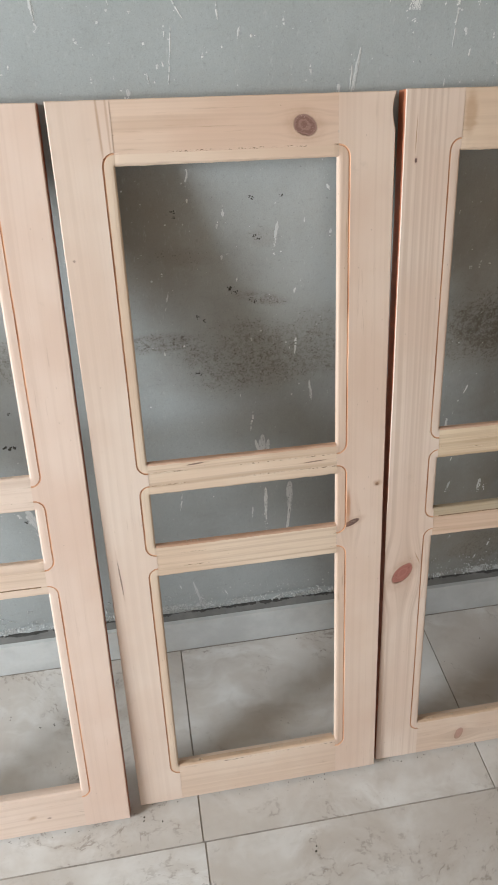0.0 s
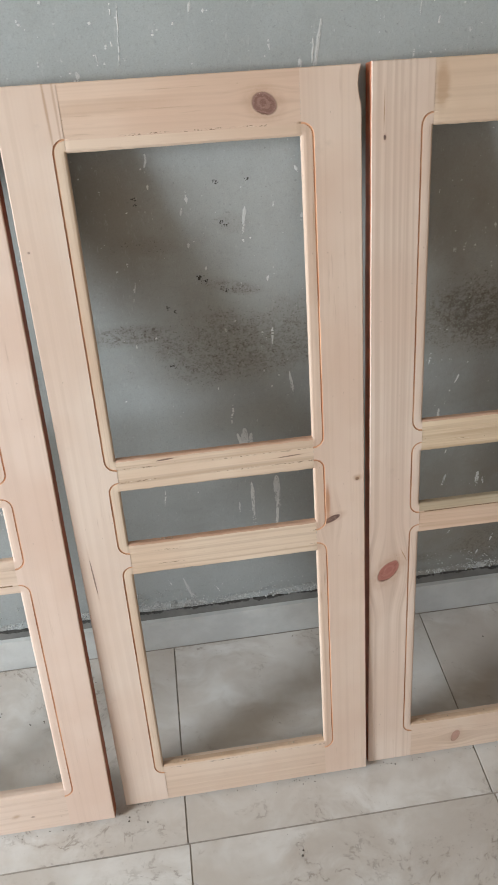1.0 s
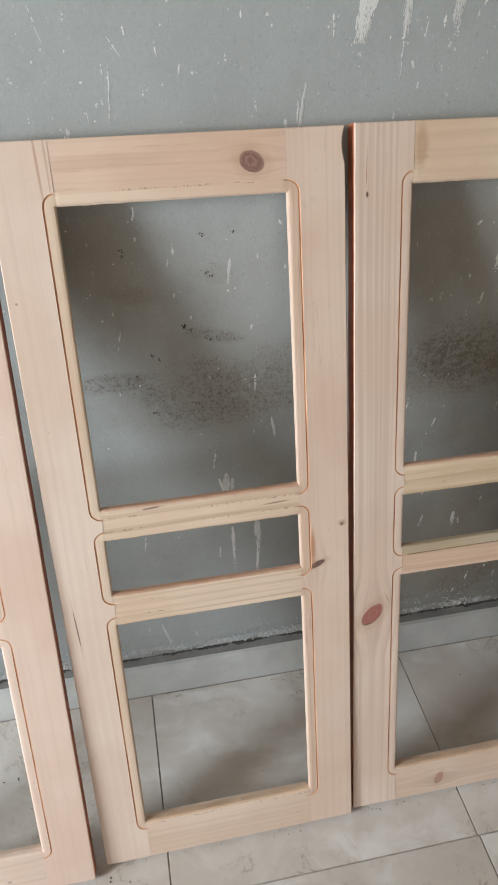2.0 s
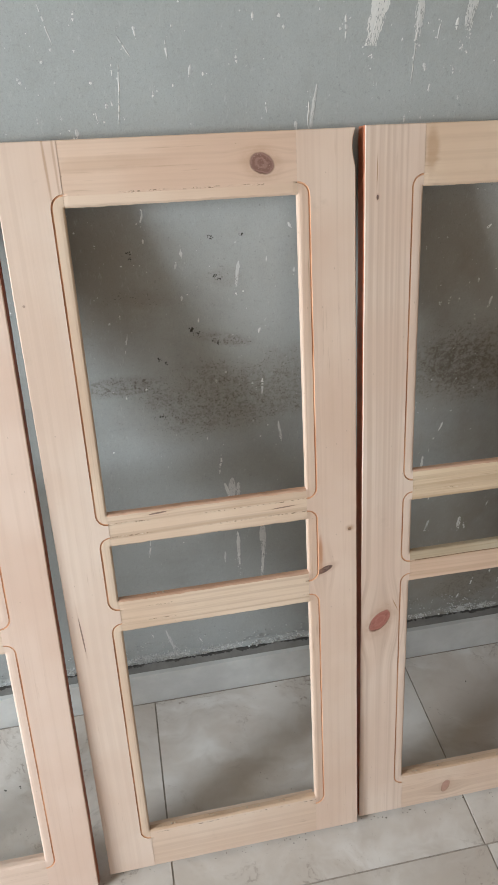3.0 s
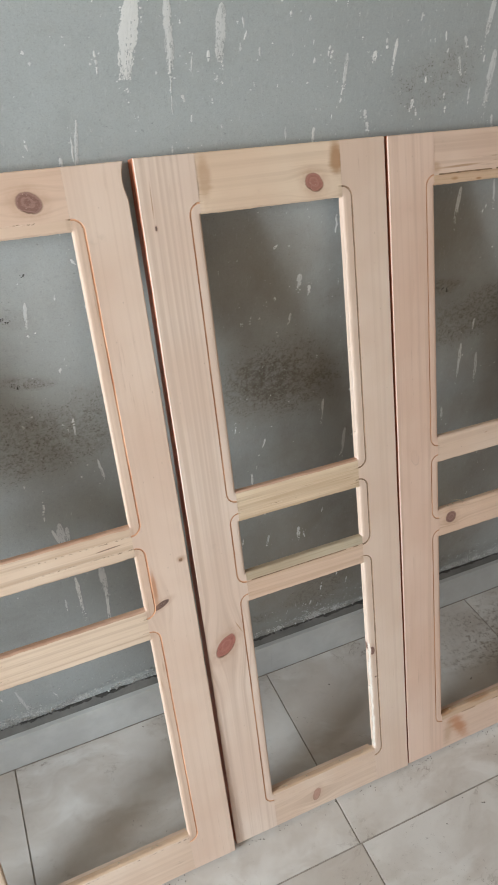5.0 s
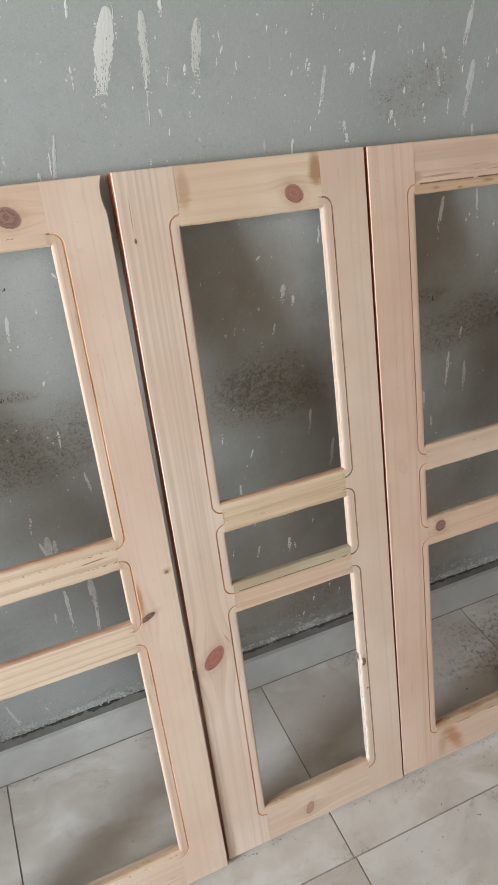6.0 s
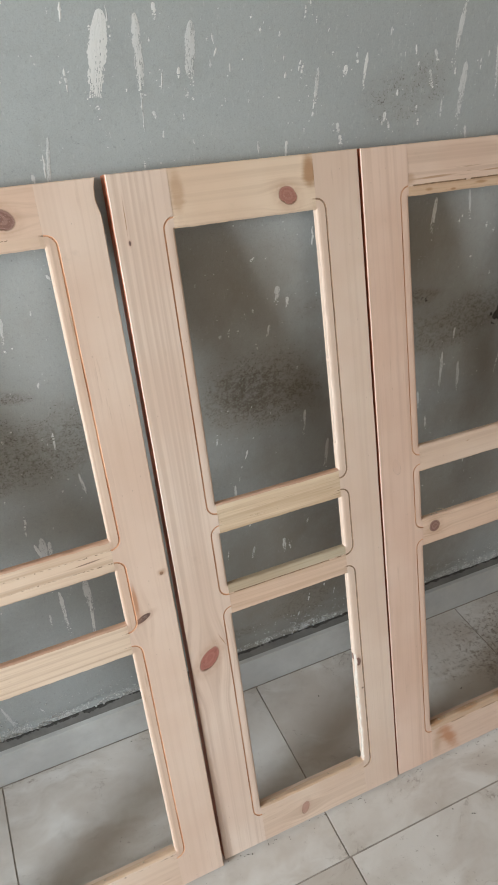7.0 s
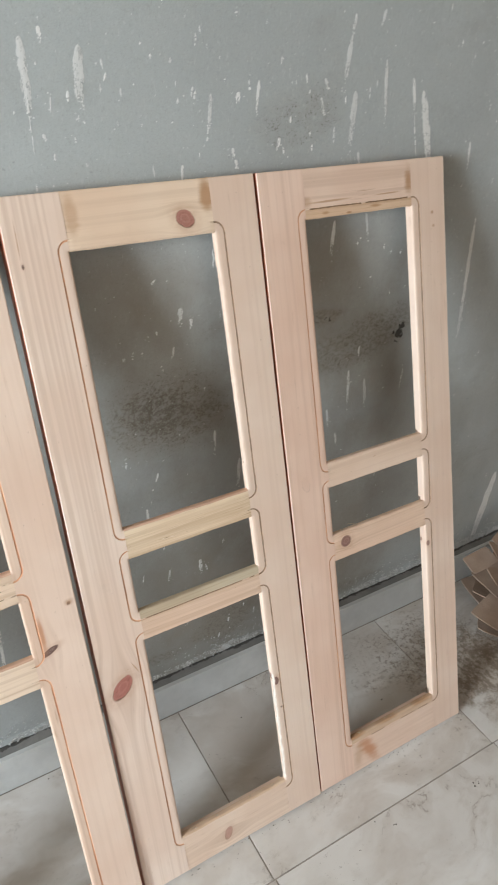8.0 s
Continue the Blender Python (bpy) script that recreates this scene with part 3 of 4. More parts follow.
splatter = bmesh.new()


def paint_runs(runs):
    """The runs of one stretch of wall; the large ones are parts of their own."""
    for run in runs:
        if run[4] < 0.0115:
            splash(splatter, *run)
        else:
            bm = bmesh.new()
            smear(bm, *run)
            part("paint_run", bm, MAT_PAINT, wall_north)


# over the second and third door
paint_runs([(0.501, 1.405, 0.486, 1.322, 0.0235), (0.509, 1.409, 0.512, 1.369, 0.003), (0.546, 1.400, 0.547, 1.325, 0.0118), (0.546, 1.349, 0.547, 1.259, 0.002),
            (0.622, 1.390, 0.618, 1.329, 0.014), (0.413, 1.262, 0.407, 1.209, 0.005), (0.404, 1.242, 0.403, 1.210, 0.003), (0.386, 1.217, 0.386, 1.206, 0.005),
            (0.447, 1.341, 0.448, 1.314, 0.003), (0.453, 1.413, 0.450, 1.392, 0.004), (0.572, 1.411, 0.573, 1.399, 0.006), (0.579, 1.334, 0.576, 1.310, 0.002),
            (0.601, 1.336, 0.602, 1.322, 0.004), (0.562, 1.284, 0.564, 1.278, 0.005), (0.659, 1.357, 0.655, 1.346, 0.003), (0.653, 1.374, 0.654, 1.361, 0.003),
            (0.678, 1.337, 0.679, 1.326, 0.003), (0.606, 1.278, 0.607, 1.270, 0.003), (0.544, 1.220, 0.543, 1.208, 0.003)])
# over the third and fourth door
paint_runs([(0.793, 1.329, 0.792, 1.313, 0.004), (0.820, 1.326, 0.817, 1.283, 0.006), (0.817, 1.281, 0.813, 1.260, 0.003), (0.868, 1.327, 0.867, 1.316, 0.007),
            (0.904, 1.342, 0.901, 1.307, 0.006), (1.024, 1.314, 1.029, 1.295, 0.006), (1.094, 1.322, 1.092, 1.258, 0.012), (1.055, 1.269, 1.056, 1.243, 0.004),
            (0.946, 1.258, 0.944, 1.246, 0.006), (0.953, 1.244, 0.956, 1.230, 0.004), (0.859, 1.248, 0.860, 1.237, 0.006), (0.864, 1.230, 0.866, 1.221, 0.006),
            (0.770, 1.229, 0.770, 1.208, 0.005), (0.722, 1.233, 0.723, 1.214, 0.003), (0.992, 1.349, 0.995, 1.337, 0.003), (1.030, 1.342, 1.034, 1.331, 0.006),
            (1.111, 1.226, 1.115, 1.209, 0.005), (1.124, 1.326, 1.125, 1.309, 0.003), (0.945, 1.374, 0.943, 1.363, 0.003)])
# over and beside the fourth door
paint_runs([(0.796, 1.404, 0.796, 1.388, 0.003), (0.755, 1.374, 0.754, 1.367, 0.003), (0.966, 1.289, 0.966, 1.279, 0.004), (1.081, 1.432, 1.079, 1.413, 0.006),
            (1.077, 1.403, 1.071, 1.349, 0.009), (1.141, 1.439, 1.138, 1.424, 0.006), (1.154, 1.368, 1.162, 1.294, 0.007), (1.219, 1.338, 1.228, 1.298, 0.007),
            (1.246, 1.318, 1.279, 1.207, 0.017), (1.230, 1.282, 1.249, 1.209, 0.003), (1.384, 1.226, 1.388, 1.192, 0.006), (1.440, 1.076, 1.452, 0.855, 0.010),
            (1.721, 0.340, 1.692, 0.136, 0.026), (1.322, 1.395, 1.322, 1.385, 0.004)])
# seen through the fourth and third door
paint_runs([(1.073, 1.111, 1.072, 1.060, 0.008), (1.145, 1.118, 1.153, 1.081, 0.005), (1.144, 0.792, 1.149, 0.727, 0.007), (1.191, 0.761, 1.198, 0.709, 0.008),
            (1.300, 0.760, 1.297, 0.710, 0.003), (1.166, 0.843, 1.166, 0.828, 0.005), (1.095, 0.710, 1.101, 0.678, 0.005), (1.125, 0.643, 1.129, 0.618, 0.005),
            (0.759, 0.999, 0.758, 0.980, 0.010), (0.778, 0.976, 0.779, 0.964, 0.007), (0.714, 1.056, 0.708, 1.048, 0.004), (0.824, 0.736, 0.824, 0.698, 0.006),
            (0.881, 0.654, 0.879, 0.599, 0.008), (0.744, 0.930, 0.742, 0.916, 0.005), (0.639, 0.728, 0.637, 0.704, 0.004), (0.701, 0.675, 0.695, 0.655, 0.004),
            (0.673, 0.598, 0.674, 0.570, 0.005), (0.823, 1.092, 0.823, 1.060, 0.004), (0.786, 0.418, 0.788, 0.391, 0.008)])
# seen through the second door
paint_runs([(0.167, 1.108, 0.162, 1.083, 0.003), (0.305, 1.024, 0.302, 0.989, 0.005), (0.347, 0.813, 0.346, 0.780, 0.004), (0.377, 0.721, 0.383, 0.682, 0.005),
            (0.278, 0.592, 0.286, 0.560, 0.006), (0.291, 0.603, 0.293, 0.550, 0.013), (0.304, 0.590, 0.303, 0.560, 0.007), (0.128, 0.917, 0.121, 0.883, 0.002),
            (0.216, 0.974, 0.215, 0.965, 0.004), (0.341, 0.909, 0.339, 0.899, 0.004), (0.393, 1.008, 0.393, 0.995, 0.004), (0.381, 1.079, 0.386, 1.069, 0.004),
            (0.210, 1.029, 0.209, 1.017, 0.003), (0.273, 0.660, 0.268, 0.615, 0.004), (0.129, 0.469, 0.124, 0.423, 0.003), (0.302, 0.463, 0.305, 0.383, 0.007),
            (0.276, 0.412, 0.276, 0.381, 0.004), (0.352, 0.474, 0.355, 0.413, 0.013), (0.356, 0.418, 0.354, 0.322, 0.006)])
# over the first and second door
paint_runs([(0.141, 0.198, 0.159, 0.114, 0.006), (0.064, 1.355, 0.076, 1.313, 0.002), (0.105, 1.348, 0.105, 1.337, 0.003), (0.154, 1.321, 0.169, 1.298, 0.002),
            (0.145, 1.299, 0.143, 1.278, 0.002), (0.153, 1.290, 0.150, 1.254, 0.002), (0.150, 1.254, 0.147, 1.221, 0.002), (0.213, 1.316, 0.214, 1.296, 0.003),
            (0.244, 1.289, 0.241, 1.274, 0.003), (0.260, 1.280, 0.260, 1.275, 0.003), (0.028, 1.278, 0.032, 1.270, 0.004), (0.194, 1.259, 0.193, 1.251, 0.003),
            (0.343, 1.242, 0.345, 1.228, 0.003), (0.118, 1.236, 0.121, 1.224, 0.002), (0.091, 1.217, 0.092, 1.209, 0.005), (0.324, 1.346, 0.325, 1.336, 0.003),
            (0.302, 1.300, 0.304, 1.289, 0.003), (0.365, 1.331, 0.365, 1.326, 0.003), (-0.020, 1.330, -0.018, 1.300, 0.005), (-0.176, 0.472, -0.166, 0.424, 0.016), (-0.195, 0.464, -0.192, 0.456, 0.006)])
# low on the wall
paint_runs([(0.214, 0.155, 0.221, 0.130, 0.003), (0.110, 0.193, 0.114, 0.177, 0.003), (0.296, 0.161, 0.297, 0.153, 0.003), (0.150, 0.150, 0.172, 0.118, 0.003),
            (0.752, 0.243, 0.750, 0.235, 0.004), (0.86, 0.215, 0.858, 0.190, 0.004), (0.90, 0.232, 0.90, 0.222, 0.004), (0.93, 0.205, 0.927, 0.185, 0.004), (1.155, 0.255, 1.156, 0.225, 0.004),
            (0.835, 0.165, 0.83, 0.150, 0.004), (0.715, 0.420, 0.712, 0.398, 0.005), (0.80, 0.400, 0.803, 0.380, 0.004), (0.655, 0.430, 0.653, 0.405, 0.003), (0.845, 0.455, 0.842, 0.44, 0.003)])
for i in range(2000):
    x, z = -0.7 + 2.7 * rng.random() ** 0.8, 0.25 + 1.35 * rng.random() ** 0.6
    size = rng.random() ** 3.4
    length = 0.0018 + 0.017 * size * rng.random()
    if rng.random() < 0.4:
        blot(splatter, x, z, 0.0005 + 0.0016 * size)
    else:
        streak(splatter, x, z, x + rng.uniform(-0.2, 0.2) * length, z - length, 0.0009 + 0.0024 * size, 0.6)
tagged(part("paint_splatter", splatter, MAT_PAINT, wall_north, "dried white paint drips and flecks"), kind="stuff")

# black mould spots
bm = bmesh.new()
SPOTS = [(0.142, 1.046, 0.003), (0.143, 1.038, 0.003), (0.264, 1.062, 0.003), (0.260, 1.066, 0.002), (0.310, 1.064, 0.003), (0.269, 1.002, 0.003), (0.276, 0.997, 0.003),
         (0.231, 0.914, 0.006), (0.240, 0.909, 0.003), (0.273, 0.889, 0.004), (0.262, 0.893, 0.003), (0.174, 0.867, 0.003), (0.185, 0.859, 0.003), (0.170, 0.756, 0.004), (0.177, 0.752, 0.003),
         (1.272, 0.850, 0.009), (1.277, 0.866, 0.007), (1.266, 0.834, 0.005), (1.284, 0.872, 0.003), (1.080, 0.916, 0.004), (1.072, 0.921, 0.003), (-0.27, 0.66, 0.004), (-0.165, 0.705, 0.004), (-0.178, 0.632, 0.008), (-0.168, 0.628, 0.004), (-0.182, 0.440, 0.005)]
for x, z, r in SPOTS:
    for i in range(26 if r > 0.0065 and x > 1 else 8):
        ox, oz, s = rng.gauss(0, r * 0.6), rng.gauss(0, r * 0.5), r * rng.uniform(0.10, 0.6 if r > 0.0065 and x > 1 else 0.38)
        blot(bm, x + ox, z + oz, s)
tagged(part("mould_spots", bm, MAT_SOOT, wall_north, "small black mould spots"), kind="stuff")


# ---------------------------------------------------------------- pine doors
DOOR_T = 0.028
LIP = 0.0125           # depth of the opening's edge in front of the rebate for the glass
REBATE = 0.009
# section of the routed edge: way in from the opening, depth below the face
ROUT = ((0.0, 0.0036), (0.0009, 0.0020), (0.0028, 0.0011), (0.0065, 0.0007), (0.0150, 0.0007), (0.0155, 0.0015), (0.0172, 0.0015), (0.0177, 0.0))


def stile(parent, width, height, openings, outer_x, side, wood, rough=(), notch=None, seed=0, label="", bead=None, cut=None):
    """An upright of a door. side +1: its opening lies to the right of it. outer_x: its outer edge; routed bead with round ends beside each opening."""
    inner_x = outer_x + side * width
    bm = bmesh.new()
    where = {}

    def vert(s, z, y):
        key = (round(s, 6), round(z, 6), round(y, 6))
        if key not in where:
            where[key] = bm.verts.new((inner_x - side * s, y, z))
        return where[key]

    def face(points, index=0):
        points = [p for n, p in enumerate(points) if p != points[n - 1]]
        if len(points) > 2:
            f = bm.faces.new(points if side > 0 else points[::-1])
            f.material_index = index

    def split(z):
        return any(r0 < z < r1 and amount > 0.006 for r0, r1, amount in rough)

    def chipped(z, d, s):
        if d > 0.004:
            return 0.0
        for r0, r1, amount in rough:
            if r0 < z < r1:
                return amount * 0.42 * max(0.0, 0.25 + 0.8 * noise.noise((z * 60, seed, 6)) + 0.5 * noise.noise((z * 170, seed, 2)))
        return 0.0

    arc = [radians(a) for a in (0, 18, 36, 54, 72, 90)]
    front = []
    for zb, zt in openings:
        m = max(4, int((zt - zb) / (0.005 if rough else 0.02)))
        rings = []
        for d, y in ROUT:
            ring = [(d * math.sin(a), zb - d * math.cos(a)) for a in arc]
            ring += [(d, zb + (zt - zb) * i / m) for i in range(1, m)]
            ring += [(d * math.cos(a), zt + d * math.sin(a)) for a in arc]
            rings.append([vert(s + chipped(z, d, s) + (0.0003 * noise.noise((z * 40, seed, d * 90)) if 0.004 < d < 0.0174 and s > 0.003 else 0), z, y) for s, z in ring])
        for k in range(len(ROUT) - 1):
            for a, b, c, d in zip(rings[k], rings[k][1:], rings[k + 1][1:], rings[k + 1]):
                face((a, b, c, d)[::-1], 1 if k in (4, 5, 6) else 4 if k < 2 and split(a.co.z) else 3 if bead and k < 4 else 0)
        front.append(rings[-1])
        # face of the opening, chipped along its back where the wood is rough
        lip = [rings[0][0]] + rings[0][6:-6] + [rings[0][-1]]
        lip = [v for n, v in enumerate(lip) if n == 0 or v != lip[n - 1]]
        back = []
        for v in lip:
            z = v.co.z
            chip = 0.0
            for r0, r1, amount in rough:
                if r0 < z < r1:
                    chip = amount * max(0.0, 0.5 + 0.9 * noise.noise((z * 45, seed, 0)) + 0.5 * noise.noise((z * 130, seed, 3)))
            back.append(bm.verts.new((inner_x - side * (chip + 0.0002), LIP, z)))
        step = [bm.verts.new((inner_x - side * REBATE, LIP + 0.0002, v.co.z)) for v in back]
        rear = [bm.verts.new((inner_x - side * REBATE, DOOR_T, v.co.z)) for v in back]
        for p, q in ((lip, back), (back, step), (step, rear)):
            for a, b, c, d in zip(p, p[1:], q[1:], q):
                face((a, b, c, d), 4 if p is lip and split(a.co.z) else 0)
    # outline of the flat front
    ch = 0.0013
    n = int(height / 0.012)
    wob = lambda z: 0.0004 * noise.noise((z * 9, seed, 4)) + 0.0003 * noise.noise((z * 60, seed, 8)) - (notch[2] * max(0.0, 1 - ((z - notch[0]) / notch[1]) ** 2) if notch else 0.0)
    rim_f = [vert(width - ch + wob(z), z, 0.0) for z in (ch + (height - 2 * ch) * i / n for i in range(n + 1))]
    rim_s = [vert(width + wob(z), z, ch) for z in (height * i / n for i in range(n + 1))]
    rim_b = [vert(width + wob(z), z, DOOR_T) for z in (height * i / n for i in range(n + 1))]
    base, top = vert(0.0, ch, 0.0), vert(0.0, height - ch, 0.0)
    loop = [base]
    for ring in front:
        loop += ring
    loop += [top] + rim_f[::-1]
    face(loop[::-1])
    for i in range(n):
        face((rim_f[i], rim_f[i + 1], rim_s[i + 1], rim_s[i]))
        face((rim_s[i], rim_s[i + 1], rim_b[i + 1], rim_b[i]), 2)
    b1, b2, t1, t2 = vert(0, 0, ch), vert(REBATE, 0, DOOR_T), vert(0, height, ch), vert(REBATE, height, DOOR_T)
    face((base, rim_f[0], rim_s[0], b1))
    face((b1, rim_s[0], rim_b[0], b2))
    face((top, t1, rim_s[-1], rim_f[-1]))
    face((t1, t2, rim_b[-1], rim_s[-1]))
    face([b2] + rim_b + [t2])
    bmesh.ops.recalc_face_normals(bm, faces=bm.faces[:])
    return part("stile", bm, [wood, cut or MAT_GROOVE, MAT_EDGE, bead or wood, MAT_SPLIT], parent, label)


def rail(parent, x0, x1, z0, z1, wood, above, below, seed=0, label="", worn_above=None, worn_below=None, wide_worn=False):
    """A crosspiece. above, below: how deep the routed line is left (0 to 1) along an edge that has an opening, None where the edge is the door's own."""
    bm = bmesh.new()
    n = max(10, int((x1 - x0) / 0.0032))
    ch = 0.0013
    rows = []
    for i in range(n + 1):
        f = i / n
        x = x0 + (x1 - x0) * f
        ends = max(0.0, 1 - min(f, 1 - f) * (x1 - x0) / 0.007)

        def edge(z, sign, keep, worn=None):
            if keep is None:
                j = 0.0004 * noise.noise((x * 30, seed, z))
                return [(z, ch, 0), (z - sign * (ch + j), 0.0, 0)]
            g = max(min(1.0, keep * (0.75 + 0.7 * noise.noise((x * 28, seed, z * 3)) + (1 - keep) * 0.9 * noise.noise((x * 140, seed, z * 3)))), ends) if keep else ends * 0.7
            g = max(0.0, g)
            out = []
            for d, y in ROUT:
                yy = y if d < 0.001 else 0.0002 + (y - 0.0002) * g if y > 0.0001 else 0.0002
                jag = ((0.0009 if worn else 0.0006) * noise.noise((x * 45, seed, z)) + 0.0006 * noise.noise((x * 160, seed, z))) if d < 0.003 else 0.0004 * noise.noise((x * 50, seed, d * 40))
                out.append((z - sign * (d + jag), yy, g))
            return out

        up, low = edge(z1, 1, above, worn_above), edge(z0, -1, below, worn_below)
        cut_up = [(z1 - REBATE, DOOR_T, 0), (z1 - REBATE, LIP, 0), (z1, LIP, 0)] if above is not None else [(z1, DOOR_T, 0)]
        cut_low = [(z0, LIP, 0), (z0 + REBATE, LIP, 0), (z0 + REBATE, DOOR_T, 0)] if below is not None else [(z0, DOOR_T, 0)]
        loop = cut_up + up + low[::-1] + cut_low
        rows.append([(bm.verts.new((x, y + 0.0003 if y < DOOR_T else y, z)), g) for z, y, g in loop])
        nu, nl = len(cut_up), len(cut_low)
    for i, (a, b) in enumerate(zip(rows, rows[1:])):
        for j in range(len(a)):
            k = (j + 1) % len(a)
            f = bm.faces.new((a[j][0], b[j][0], b[k][0], a[k][0]))
            groove = (above is not None and j - nu in (4, 5)) or (below is not None and len(a) - nl - 1 - k in (4, 5))
            f.material_index = 1 if groove and a[j][1] > 0.55 and 2 < i < n - 3 else 0
            if f.material_index == 0 and worn_above and nu - 1 <= j < nu + (4 if wide_worn else 2):
                f.material_index = 2
            if f.material_index == 0 and worn_below and nl - 1 <= len(a) - 1 - k < nl + 4:
                f.material_index = 2
    bmesh.ops.recalc_face_normals(bm, faces=bm.faces[:])
    return part("rail", bm, [wood, MAT_LINE] + [m for m in (worn_above or worn_below,) if m], parent, label)


def pine_door(x, y0, turn, width, left, right, levels, woods, lines, label, **more):
    """A cabinet door made for glass, leaning on the wall without its panes. levels: height, then the openings' edges from the top down.
    woods: left stile, right stile, rails from the top. lines: routed lines left on the rails' edges."""
    height, a1, a0, b1, b0, c1, c0 = levels
    y1 = WALL_Y - 0.0006 - DOOR_T * 0.9575
    lean = math.degrees(math.asin((y1 - y0) / height))
    base = math.sin(radians(lean)) * DOOR_T + max(0.0, math.sin(radians(turn))) * width * math.cos(radians(lean))
    door = new("cabinet_door")
    door.empty_display_size = 0.1
    door.matrix_world = pose(x, y0, base, -lean, 0, 0) @ pose(0, 0, 0, 0, turn, 0)
    tagged(door, label, "cabinet door", "pine doors leaning on the wall")
    opens = ((c0, c1), (b0, b1), (a0, a1))
    stile(door, left, height, opens, 0.0, 1, woods[0], more.get("rough_left", ()), more.get("notch_left"), x * 10, bead=more.get("bead_left"))
    stile(door, right, height, opens, width, -1, woods[1], more.get("rough_right", ()), more.get("notch_right"), x * 10 + 5, bead=more.get("bead_right"), cut=more.get("cut_right"))
    a, b = left, width - right
    worn = more.get("worn", {})
    rail(door, a, b, a1, height, woods[2], None, lines[0], x + 1, worn_below=worn.get(0))
    rail(door, a, b, b1, a0, woods[3], lines[1], lines[2], x + 2, worn_above=worn.get(1))
    rail(door, a, b, c1, b0, woods[4], lines[3], lines[4], x + 3, worn_above=worn.get(2), wide_worn=more.get("wide_worn") == 2)
    rail(door, a, b, 0.0, c0, woods[5], lines[5], None, x + 4, worn_above=worn.get(3), wide_worn=more.get("wide_worn") == 3)
    return door


OCHRE = pine(31.0, "x", (0.89, 0.81, 0.68), 1.4, streaks=1.0)
SPLIT_OCHRE = pine(36.0, "x", (0.90, 0.82, 0.68), 1.9, [(0.13, 1.18, 0.010, 0.003, 0, 0.8, -1), (0.18, 1.176, 0.006, 0.002, 0, 0.9, -1), (0.24, 1.182, 0.014, 0.003, 0, 0.8, -1)], streaks=1.0)
DIRTY = pine(34.0, "x", (0.86, 0.80, 0.68), 1.4, [(0.10, 0.092, 0.03, 0.008, 0, 0.8, -1), (0.19, 0.092, 0.03, 0.006, 0, 0.6, -1), (0.29, 0.092, 0.03, 0.006, 0, 0.7, -1)], streaks=1.0)
CREAM = pine(35.0, "x", (1.03, 1.01, 0.94), 0.5, streaks=0.3)
WORN_PINK = pine(33.0, "x", (0.90, 0.75, 0.65), 1.2, streaks=0.9)
GREENISH = pine(32.0, "x", (0.70, 0.735, 0.63), 1.2, streaks=0.8)
PINK, WARM, FAIR = (1.01, 0.984, 0.948), (1.0, 0.985, 0.93), (1.03, 1.04, 1.03)
door_a = pine_door(-0.5203, 0.7032, 0.30, 0.4847, 0.0840, 0.0844, (1.2605, 1.1750, 0.7370, 0.6790, 0.5860, 0.5235, 0.0910),
          (pine(1.3, "z", FAIR, 0.5, streaks=0.15), pine(2.1, "z", (1.03, 1.0, 0.985), 0.4, streaks=0.12), pine(3.3, "x", FAIR), pine(4.4, "x", FAIR, 0.8), pine(5.2, "x", WARM, 0.9),
           pine(6.8, "x", FAIR, 0.6, [(0.305, 0.042, 0.011, 0.006, 20, 0.5, -1), (0.335, 0.035, 0.0035, 0.002, 0, 0.5, 0)])),
          (0, 0.2, 0.35, 0.35, 0.98, 0.3), "pale sanded pine cabinet door without glass leaning on the wall")
